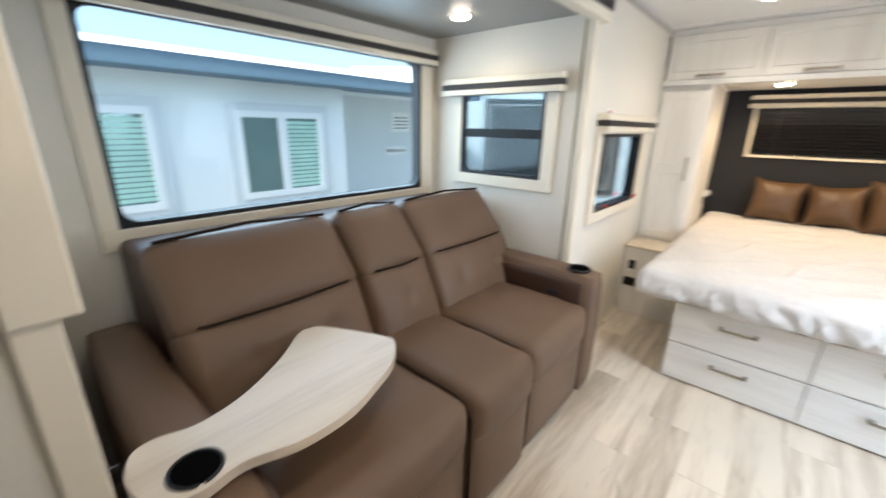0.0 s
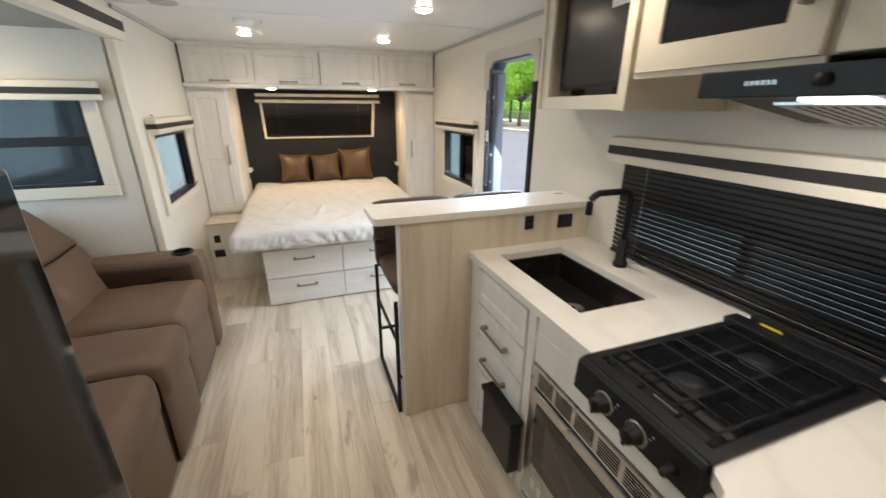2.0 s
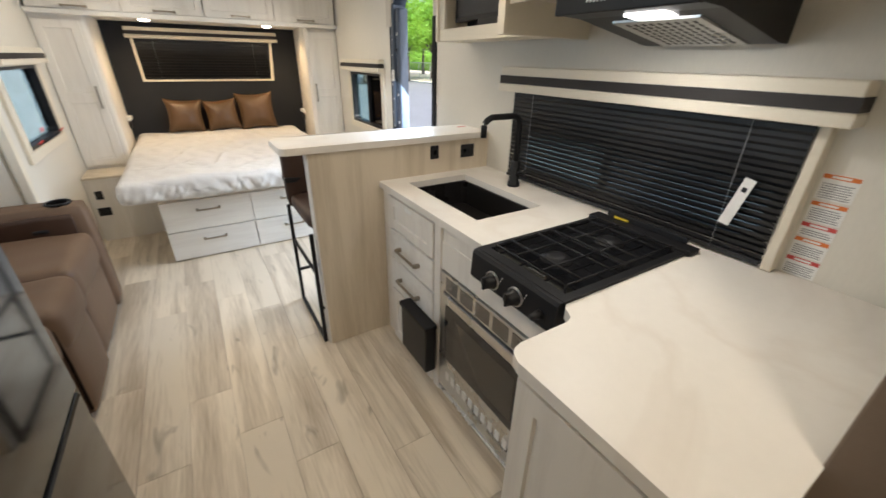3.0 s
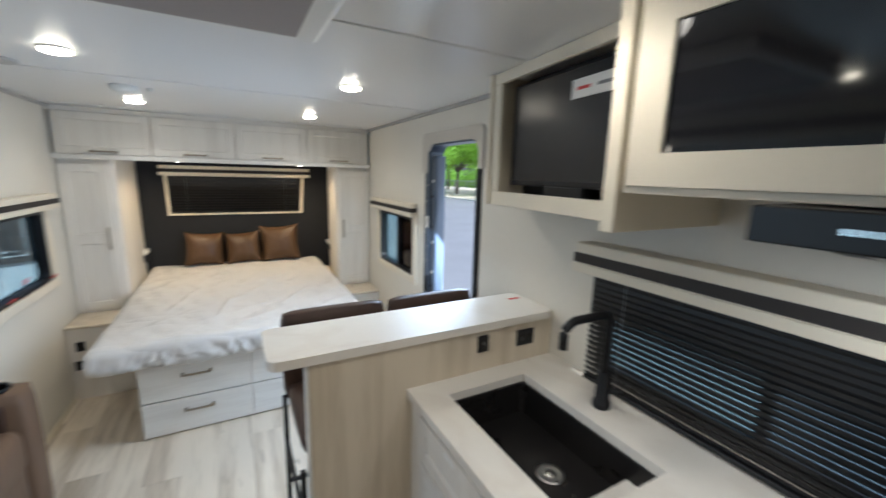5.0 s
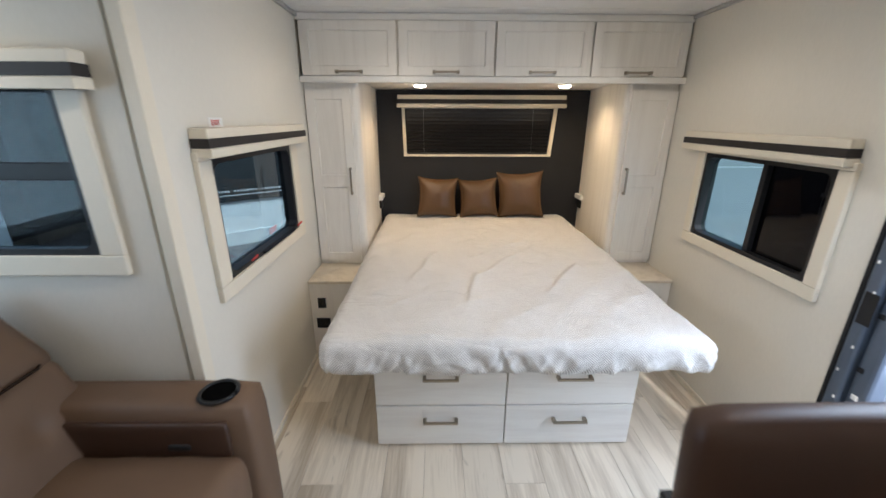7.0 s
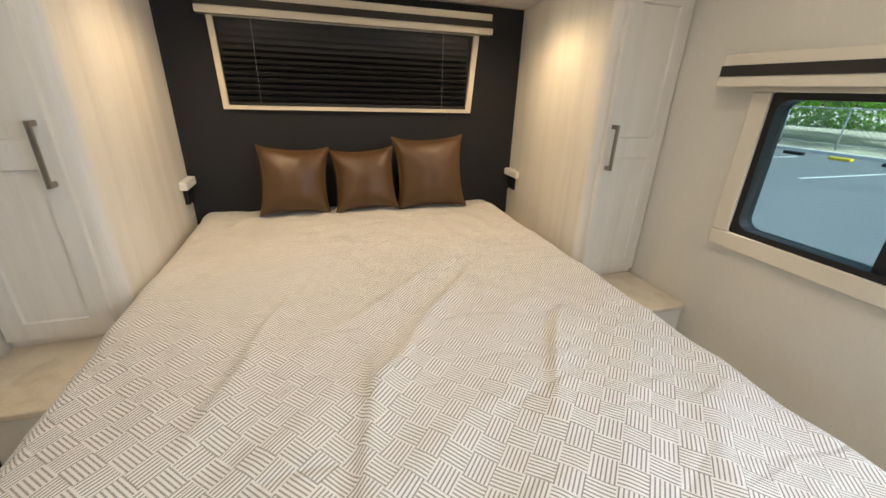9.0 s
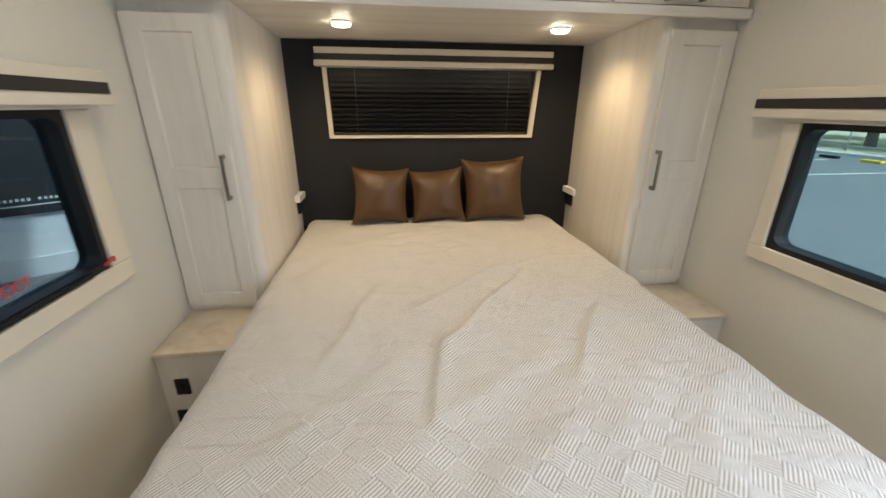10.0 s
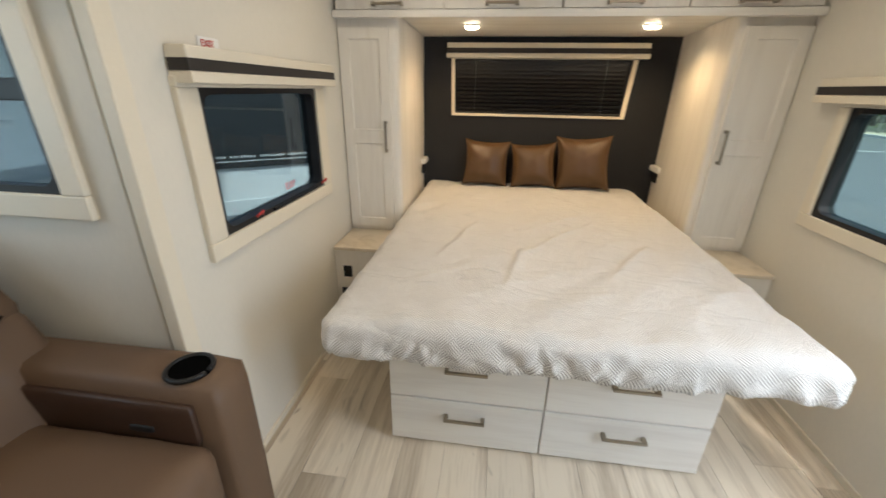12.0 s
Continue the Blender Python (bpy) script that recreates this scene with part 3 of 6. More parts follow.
def valance(axis, wall, inward, u0, u1, v0, v1, depth, label):
    """Cream window valance with a dark stripe round its front and ends."""
    ob = thing("window_valance", label, "valance", at3(axis, wall, (u0 + u1) / 2, v0), group="window valances")
    h = v1 - v0
    d = wall + inward * depth
    bm = BM()
    box_on(bm, axis, wall + inward * 0.002, d, u0, u1, v0, v1, 0.005)
    box_on(bm, axis, wall + inward * 0.002, d + inward * 0.008, u0 - 0.004, u1 + 0.004, v0, v0 + h * 0.30, 0.003)
    part("body", bm, TRIM, ob)
    part("stripe", box_on(BM(), axis, wall + inward * 0.004, d + inward * 0.0035, u0 - 0.003, u1 + 0.003, v0 + h * 0.33, v0 + h * 0.66, 0.001), STRIPE, ob, "dark brown stripe")
    return ob


w1 = window("window_1", "x", L, 1, LWIN, (0.082, 0.09, 0.062, 0.03), "tinted emergency-exit window in a black frame", GLASS)
for y in (2.62, 3.20):
    bm = BM()
    rod(bm, [(L + 0.016, y - 0.02, 0.955), (L + 0.034, y, 0.975), (L + 0.016, y + 0.02, 0.955)], 0.005)
    part("latch", bm, RED_INK, w1, "red exit latch", True)
part("release_bar", bx(BM(), L + 0.012, L + 0.026, 2.72, 3.12, 0.947, 0.957, 0.002), BLACK_MATT, w1)
words("EXIT", 0.042, "x", L - 0.022, 2.90, 0.985, RED_INK, w1)
w2 = window("window_2", "x", R, -1, RWIN, (0.062, 0.06, 0.058, 0.03), "sliding window in a black frame, one half behind a screen", GLASS_LIGHT, bar="upright")
w3 = window("window_3", "y", SL1, -1, SWIN, (0.05, 0.07, 0.066, 0.02), "small tinted window with a black middle rail", GLASS, bar="level", depth=0.02)
w4 = window("window_4", "x", SLX, 1, BWIN, (0.062, 0.10, 0.085, 0.0), "wide clear window behind the sofa", GLASS_CLEAR, rad=0.06)
v1 = valance("x", L, 1, 2.35, 3.335, 1.416, 1.512, 0.065, "cream valance with a dark stripe over the exit window")
part("exit_label", bx(BM(), L + 0.001, L + 0.0025, 2.485, 2.58, 1.513, 1.546), PAPER, v1, "small white exit label")
words("EXIT", 0.028, "x", L + 0.0045, 2.497, 1.519, RED_INK, v1)
valance("x", R, -1, 2.40, 3.355, 1.384, 1.482, 0.055, "cream valance with a dark stripe over the sliding window")
valance("y", SL1, -1, -1.60, -0.785, 1.615, 1.713, 0.06, "cream valance with a dark stripe over the small window")
valance("x", SLX, 1, SL0 + 0.02, SL1 - 0.03, 1.80, 1.895, 0.06, "long cream valance with a dark stripe over the wide window")
valance("x", R, -1, -0.575, 0.765, 1.355, 1.465, 0.09, "deep cream valance with a dark stripe over the kitchen window")
valance("y", HEAD - 0.03, -1, -0.18, 1.24, 1.63, 1.73, 0.06, "cream valance with a dark stripe over the bedhead window")


def blind(label, axis, d, u0, u1, v0, v1, n, tilt, inward, group):
    """Black slatted blind: head rail, slats, bottom rail and cords."""
    ob = thing("window_blind", label, "blind", at3(axis, d, (u0 + u1) / 2, v0))
    step = (v1 - v0) / n
    w = step * 1.18
    for i in range(n):
        # the upper slats hang nearly shut, the lower ones stay more open
        a = radians(tilt + (84 - tilt) * min(1.0, max(0.0, (i / n - 0.45) * 2.6)) + 2.5 * math.sin(i * 2.3))
        slat_pts = [(-w / 2 * math.cos(a), -w / 2 * math.sin(a)), (0.0025 * math.sin(a), -0.0025 * math.cos(a)), (w / 2 * math.cos(a), w / 2 * math.sin(a))]
        bm, rows = BM(), []
        for dd, vv in slat_pts:
            for k in (0.0005, -0.0005):
                rows.append([bm.verts.new(at3(axis, d + (dd + k) * inward, u, v0 + (i + 0.5) * step + vv)) for u in (u0, u1)])
        top, bot = rows[0::2], rows[1::2]
        for rr in (top, bot):
            for p, q in zip(rr, rr[1:]):
                bm.faces.new((p[0], p[1], q[1], q[0]))
        part("slat", bm, SLAT, ob)
    part("bottom_rail", box_on(BM(), axis, d - 0.012, d + 0.012, u0, u1, v0 - 0.012, v0 + 0.004, 0.003), SLAT, ob)
    for u in (u0 + (u1 - u0) * 0.12, u0 + (u1 - u0) * 0.88):
        part("cord", box_on(BM(), axis, d + inward * w * 0.55, d + inward * (w * 0.55 + 0.0015), u - 0.001, u + 0.001, v0, v1), GREY_INK, ob)
    return ob


# kitchen window: pane in the wall, board at its end, blind in front
w5 = thing("window_5", "kitchen window behind a black blind", "window", (R, 0.1, 0.96), kind="structure")
part("window_frame", ring(BM(), outline(KWIN[0], KWIN[1], KWIN[2], KWIN[3], 0.006), outline(KWIN[0] + 0.03, KWIN[1] - 0.03, KWIN[2] + 0.03, KWIN[3] - 0.03, 0.05), "x", R, R + 0.05), BLACK, w5)
KM = 0.16
for a, b, gl in ((KM, KWIN[1] - 0.01, GLASS_LIGHT), (KWIN[0] + 0.01, KM, GLASS)):
    p = part("pane", bx(BM(), R + 0.03, R + 0.034, a, b, KWIN[2] + 0.01, KWIN[3] - 0.01), gl, w5)
    p.visible_shadow = False
part("stile", bx(BM(), R + 0.02, R + 0.045, KM - 0.015, KM + 0.015, KWIN[2] + 0.03, KWIN[3] - 0.03, 0.002), BLACK, w5)
bm = BM()
bx(bm, R - 0.05, R, -0.535, -0.508, 0.921, 1.378, 0.004)
part("window_trim", bm, TRIM, w5)
blind("black slatted blind, tilted half closed, at the kitchen window", "x", R - 0.035, -0.50, 0.712, 0.94, 1.385, 21, 65, -1, "")
w6 = thing("window_6", "bedhead window in a slanting cream frame", "window", (0.5, HEAD, 1.2), kind="structure")
fr = HEAD - 0.03
ring(bm := BM(), [(1.185, 1.64), (-0.15, 1.64), (-0.14, 1.225), (1.155, 1.225)], [(1.155, 1.625), (-0.125, 1.625), (-0.115, 1.253), (1.125, 1.253)], "y", fr - 0.022, fr)
part("window_trim", bm, TRIM, w6)
p = part("pane", bx(BM(), HWIN[0], HWIN[1], HEAD + 0.03, HEAD + 0.034, HWIN[2], HWIN[3]), GLASS_DARK, w6)
blind("black slatted blind, closed, in the bedhead window", "y", fr - 0.014, -0.112, 1.122, 1.257, 1.625, 13, 42, -1, "")

# entry doorway with a rounded head, dark jamb and cream surround
d1 = thing("door_1", "open entry doorway with a dark aluminium jamb", "door", (R, 1.88, 0), kind="structure")


def arch(u0, u1, v0, v1, r, n=6):
    pts = [(u0, v0), (u1, v0)]
    for cu, a0 in ((u1 - r, 0), (u0 + r, 90)):
        for i in range(n + 1):
            a = radians(a0 + 90 * i / n)
            pts.append((cu + r * math.cos(a), v1 - r + r * math.sin(a)))
    return pts


over = arch(1.525, 2.285, 0.001, 1.978, 0.05)[2:]
under = arch(1.572, 2.205, 0.002, 1.905, 0.085)[2:]
bm = slab(BM(), [(2.285, 1.71)] + over + [(1.525, 1.74), (1.572, 1.74)] + under[::-1] + [(2.205, 1.71)], "x", R - 0.018, R + 0.001)
part("surround", bm, material("warm_grey_surround", (0.50, 0.46, 0.40), 0.5), d1, "warm grey door surround")
part("jamb", ring(BM(), arch(1.564, 2.215, 0.001, 1.915, 0.09), arch(1.584, 2.195, 0.003, 1.895, 0.085), "x", R + 0.0015, R + 0.10), ALU, d1)
part("seal", bx(BM(), R - 0.010, R - 0.001, 2.236, 2.252, 0.02, 1.71, 0.003), BLACK_MATT, d1, "black rubber seal")
bm = BM()
bx(bm, R - 0.012, R + 0.085, 2.185, 2.235, 0.02, 1.86, 0.010)
bx(bm, R + 0.005, R + 0.085, 2.115, 2.180, 0.02, 1.83, 0.014)
post = part("door_edge", bm, ALU, d1, "dark edge of the open door")
for k in range(16):
    z = 0.12 + k * 0.107
    part("bolt", bx(BM(), R - 0.0145, R - 0.010, 2.195 + 0.02 * (k % 2), 2.203 + 0.02 * (k % 2), z, z + 0.012, 0.002), WHITE, post)
    if k % 3:
        part("clip", bx(BM(), R + 0.001, R + 0.006, 2.138 + 0.014 * (k % 2), 2.160 + 0.014 * (k % 2), z + 0.03, z + 0.05, 0.002), BLACK_MATT if k % 2 else WHITE, post)
part("strike_plate", bx(BM(), R - 0.016, R - 0.011, 2.176, 2.222, 0.86, 0.98, 0.002), BLACK_MATT, post)
part("door_label", bx(BM(), R - 0.0165, R - 0.0115, 2.18, 2.218, 1.33, 1.41), PAPER, post, "small white label")
part("yellow_mark", bx(BM(), R - 0.0165, R - 0.0115, 2.185, 2.205, 0.30, 0.42), YELLOW, post, "yellow marking strip")
part("screen_edge", bx(BM(), R - 0.014, R + 0.06, 1.545, 1.592, 0.02, 1.74, 0.006), BLACK_MATT, d1, "black edge of the screen door")
part("door_sill", bx(BM(), R - 0.005, R + 0.16, 1.56, 2.2, -0.012, 0.006, 0.003), STEEL, d1)

# ---- joinery helpers ----


def shaker(name, parent, axis, d, out, u0, u1, v0, v1, rail=0.055, mid=None, mat=None):
    """A framed door or drawer front with one or two sunk panels, in one piece."""
    bm, t = BM(), 0.020
    cells = [(v0, v1, rail, rail)] if not mid else [(v0, mid, rail, rail * 0.7), (mid, v1, rail * 0.7, rail)]
    for va, vb, ra, rb in cells:
        big = [(u0, va), (u1, va), (u1, vb), (u0, vb)]
        small = [(u0 + rail, va + ra), (u1 - rail, va + ra), (u1 - rail, vb - rb), (u0 + rail, vb - rb)]
        tiny = [(u0 + rail + 0.004, va + ra + 0.004), (u1 - rail - 0.004, va + ra + 0.004), (u1 - rail - 0.004, vb - rb - 0.004), (u0 + rail + 0.004, vb - rb - 0.004)]
        loops = [[bm.verts.new(at3(axis, d + out * dd, u, v)) for u, v in pts] for pts, dd in ((big, 0), (big, t), (small, t), (tiny, t - 0.008))]
        bm.faces.new(loops[0])
        bm.faces.new(loops[3])
        for a, b in zip(loops, loops[1:]):
            for i in range(4):
                bm.faces.new((a[i], a[(i + 1) % 4], b[(i + 1) % 4], b[i]))
    bmesh.ops.remove_doubles(bm, verts=bm.verts[:], dist=0.0001)
    return part(name, bm, mat or CAB, parent)


def pull(parent, axis, d, out, u0, u1, v0, v1, mat=None):
    """A square bar handle on two feet, between its two ends."""
    bm = BM()
    up = abs(v1 - v0) > abs(u1 - u0)
    s = 0.006
    if up:
        box_on(bm, axis, d + out * 0.024, d + out * 0.034, u0 - s, u0 + s, v0, v1, 0.002)
        for v in (v0 + 0.008, v1 - 0.008):
            box_on(bm, axis, d, d + out * 0.026, u0 - s, u0 + s, v - 0.008, v + 0.008, 0.002)
    else:
        box_on(bm, axis, d + out * 0.024, d + out * 0.034, u0, u1, v0 - s, v0 + s, 0.002)
        for u in (u0 + 0.008, u1 - 0.008):
            box_on(bm, axis, d, d + out * 0.026, u - 0.008, u + 0.008, v0 - s * 1.6, v0 + s * 1.6, 0.002)
    return part("handle", bm, mat or NICKEL, parent, "brushed bronze bar handle")


def socket(axis, d, out, u, v, wide, label):
    ob = thing("power_socket", label, "socket", at3(axis, d, u, v), group="power sockets")
    hw, hh = (0.045, 0.036) if wide else (0.026, 0.036)
    part("plate", box_on(BM(), axis, d, d + out * 0.008, u - hw, u + hw, v - hh, v + hh, 0.004), BLACK, ob)
    for k in ((-0.02, 0.02) if wide else (0,)):
        part("outlet", box_on(BM(), axis, d + out * 0.0075, d + out * 0.010, u + k - 0.010, u + k + 0.010, v - 0.012, v + 0.012, 0.001), GLOSS_BLACK, ob)
    return ob


# ---- bedroom ----
head = tagged(part("headboard", bx(BM(), -0.40, 1.50, HEAD - 0.03, HEAD - 0.001, 0.5, 1.774, 0.004), CHARCOAL), "charcoal fabric headboard panel behind the bed", "headboard")

shelf = thing("soffit_shelf", "whitewashed soffit with two small lamps under the cupboards", "shelf", (0.5, 3.9, 1.71))
part("soffit", bx(BM(), L + 0.002, R - 0.002, 3.56, HEAD - 0.032, 1.775, 1.783), CAB_H, shelf)
part("lip", bx(BM(), L + 0.002, R - 0.002, 3.535, 3.56, 1.748, 1.783, 0.003), CAB_H, shelf)
for i in range(4):
    u0 = -0.655 + i * 0.5765
    cab = thing("overhead_cabinet", "whitewashed overhead cupboard with a bronze handle", "cabinet", (u0 + 0.28, 3.9, 1.784), group="overhead bedroom cupboards")
    part("body", bx(BM(), u0, u0 + 0.575, 3.565, HEAD - 0.032, 1.784, H - 0.002), CAB, cab)
    dr = shaker("door", cab, "y", 3.562, -1, u0 + 0.006, u0 + 0.569, 1.787, 2.078, 0.05)
    cx = u0 + 0.285
    pull(dr, "y", 3.542, -1, cx - 0.08, cx + 0.08, 1.806, 1.806)
part("cornice", bx(BM(), L + 0.002, R - 0.002, 3.552, 3.565, 2.082, H - 0.002, 0.002), CAB_H, shelf)

for side in (-1, 1):
    x_out = L + 0.002 if side < 0 else R - 0.002
    x_in, x_back = (-0.335, -0.365) if side < 0 else (1.345, 1.455)
    w = thing("wardrobe", "tall whitewashed wardrobe beside the bed with a bronze handle", "wardrobe", ((x_out + x_in) / 2, 3.9, 0.565), group="bedside wardrobes")
    a, b = min(x_out, x_in), max(x_out, x_in)
    bm = BM()
    rr = 0.035
    corner = (b - rr, 3.60 + rr) if side < 0 else (a + rr, 3.60 + rr)
    if side < 0:
        pts = [(a, HEAD - 0.031), (a, 3.60)] + [(corner[0] + rr * math.sin(radians(q)), corner[1] - rr * math.cos(radians(q))) for q in range(0, 91, 15)] + [(x_back, HEAD - 0.031)]
    else:
        pts = [(b, HEAD - 0.031), (b, 3.60)] + [(corner[0] - rr * math.sin(radians(q)), corner[1] - rr * math.cos(radians(q))) for q in range(0, 91, 15)] + [(x_back, HEAD - 0.031)]
    slab(bm, pts, "z", 0.566, 1.774)
    part("body", bm, CAB, w)
    d_in = x_in + (-0.045 if side < 0 else 0.022)
    dr = shaker("door", w, "y", 3.599, -1, min(x_out, d_in) + 0.006, max(x_out, d_in) - 0.004, 0.595, 1.712, 0.055, 1.15)
    hx = d_in + (-0.03 if side < 0 else 0.03)
    pull(dr, "y", 3.579, -1, hx, hx, 1.065, 1.24)
    n = thing("nightstand", "pale wooden bedside shelf with sockets in its front", "nightstand", ((x_out + x_in) / 2, 3.4, 0), group="bedside shelves")
    na, nb = (a, -0.15) if side < 0 else (1.105, b)
    part("body", bx(BM(), na, nb, 3.285, HEAD - 0.031, 0.0, 0.545), CAB, n)
    part("top", bx(BM(), na, nb, 3.27, HEAD - 0.031, 0.546, 0.566, 0.004), OAK, n)
    sx = -0.595 if side < 0 else 1.585
    socket("y", 3.285, -1, sx, 0.41, False, "black double socket in the bedside front")
    socket("y", 3.285, -1, sx, 0.265, True, "wide black socket in the bedside front")
    lx = -0.362 if side < 0 else 1.45
    rl = thing("reading_ledge", "small white ledge with a black socket at the bedhead", "ledge", (lx, 4.42, 0.83))
    part("ledge", bx(BM(), *( (lx, lx + 0.035) if side < 0 else (lx - 0.035, lx)), 4.36, 4.52, 0.86, 0.90, 0.004), WHITE, rl)
    part("box", bx(BM(), *( (lx, lx + 0.02) if side < 0 else (lx - 0.02, lx)), 4.40, 4.50, 0.78, 0.86, 0.003), BLACK, rl)


def lamp(at, r, drop, label, group, power, color=(1.0, 0.86, 0.66)):
    """A shallow round ceiling lamp: white base, glowing lens, and its light."""
    x, y, z = at
    ob = thing("ceiling_lamp", label, "lamp", at, group=group)
    part("base", lathe(BM(), at, [(r * 1.02, 0), (r * 1.05, -drop * 0.2), (r * 0.98, -drop * 0.4)]), WHITE, ob, smooth=True)
    part("lens", lathe(BM(), at, [(r * 0.97, -drop * 0.35), (r * 0.93, -drop * 0.7), (r * 0.72, -drop * 0.92), (r * 0.4, -drop), (0.001, -drop * 1.03)]), LAMP_LENS, ob, "glowing warm lens", True)
    li = new("lamp_light", bpy.data.lights.new("lamp_light", "SPOT"))
    li.data.energy, li.data.color, li.data.shadow_soft_size = power, color, r
    li.data.spot_size, li.data.spot_blend = radians(158), 0.6
    li.matrix_basis = Matrix.Translation((x, y, z - drop - 0.012))
    return ob


for x, y in ((-0.09, 1.77), (1.0, 1.76), (-0.065, 2.98), (1.01, 2.96), (1.02, 0.41), (-0.075, 0.41), (0.75, -1.05), (-0.075, -1.05)):
    lamp((x, y, H), 0.047, 0.020, "round warm ceiling lamp", "ceiling lamps", LAMP_W * (1.0 if y > 2.5 else 1.15 if y > 1 else 1.0 if x > 1 else 1.3))
lamp((-1.23, 1.82, SLH), 0.047, 0.020, "round warm lamp in the slide-out ceiling", "ceiling lamps", LAMP_W * 0.45)
for x in (0.03, 1.07):
    lamp((x, 4.0, 1.775), 0.044, 0.022, "small warm lamp under the cupboards over the bed", "bed lamps", LAMP_W * 1.85, (1.0, 0.70, 0.36))

# bed: drawer base, lift-up platform, covered mattress
X0, X1, YF = -0.145, 1.10, 2.52
bed = thing("bed", "whitewashed platform bed with four drawers and a lift-up top", "bed", (0.48, 3.4, 0))
bm = BM()
bx(bm, X0, X0 + 0.03, YF + 0.02, HEAD - 0.04, 0, 0.508, 0.002)
bx(bm, X1 - 0.03, X1, YF + 0.02, HEAD - 0.04, 0, 0.508, 0.002)
bx(bm, X0 + 0.03, X1 - 0.03, HEAD - 0.07, HEAD - 0.04, 0, 0.508)
bx(bm, X0 + 0.03, X1 - 0.03, YF + 0.02, YF + 0.04, 0, 0.508, 0.002)
bx(bm, X0 + 0.03, X1 - 0.03, 2.98, 3.0, 0.0, 0.42)
bx(bm, X0 + 0.03, X1 - 0.03, YF + 0.04, HEAD - 0.07, 0.0, 0.02)
part("base", bm, CAB, bed)
for u0, u1 in ((X0 + 0.004, 0.476), (0.482, X1 - 0.004)):
    for v0, v1 in ((0.014, 0.242), (0.250, 0.488)):
        dr = part("drawer_front", bx(BM(), u0, u1, YF, YF + 0.0195, v0, v1, 0.003), CAB_H, bed)
        cx = (u0 + u1) / 2
        pull(dr, "y", YF, -1, cx - 0.083, cx + 0.083, 0.166 if v0 < 0.1 else 0.409, 0.166 if v0 < 0.1 else 0.409)
        part("drawer_box", bx(BM(), u0 + 0.03, u1 - 0.03, YF + 0.045, 2.97, v0 + 0.02, v1 - 0.08), PLY, bed, "bare plywood drawer box")
part("platform", bx(BM(), -0.20, 1.17, 2.47, HEAD - 0.035, 0.522, 0.54, 0.003), PLY, bed, "plywood lift-up platform")
for x in (X0 + 0.05, X1 - 0.05):
    bm = BM()
    rod(bm, [(x, 2.95, 0.50), (x, 3.25, 0.38)], 0.009)
    rod(bm, [(x, 3.2, 0.40), (x, 3.42, 0.31)], 0.005)
    part("gas_strut", bm, BLACK_MATT, bed, "black gas strut", True)
cb = thing("cardboard_box", "open brown cardboard box stored under the bed", "box", (0.75, 3.35, 0.02))
part("box", ring(BM(), [(0.45, 3.02), (1.02, 3.02), (1.02, 3.6), (0.45, 3.6)], [(0.455, 3.025), (1.015, 3.025), (1.015, 3.595), (0.455, 3.595)], "z", 0.021, 0.44), CARD, cb)
part("bottom", bx(BM(), 0.455, 1.015, 3.025, 3.595, 0.021, 0.026), CARD, cb)
st = part("stored_bag", rbox(BM(), (0.73, 3.3, 0.10), (0.24, 0.2, 0.07), 0.04, 6, (0.01, 0.01, 0.03)), BLACK, None, smooth=True)
tagged(st, "black folded covers inside the cardboard box", "bag")


CLOTH = []
# long creases on the cover: x, y of the middle, direction in degrees, half length, height
CREASES = ((0.12, -0.15, 52, 0.50, 0.017), (0.02, -0.02, 40, 0.38, 0.014), (-0.22, 0.30, 20, 0.34, 0.016), (0.30, 0.18, 28, 0.30, 0.016), (-0.10, 0.62, 12, 0.42, 0.013),
           (0.05, 0.42, -8, 0.36, 0.012), (0.38, -0.42, 55, 0.30, 0.014), (-0.40, -0.25, 75, 0.34, 0.012), (-0.15, -0.55, 80, 0.28, 0.014), (0.22, 0.75, 5, 0.30, 0.010))


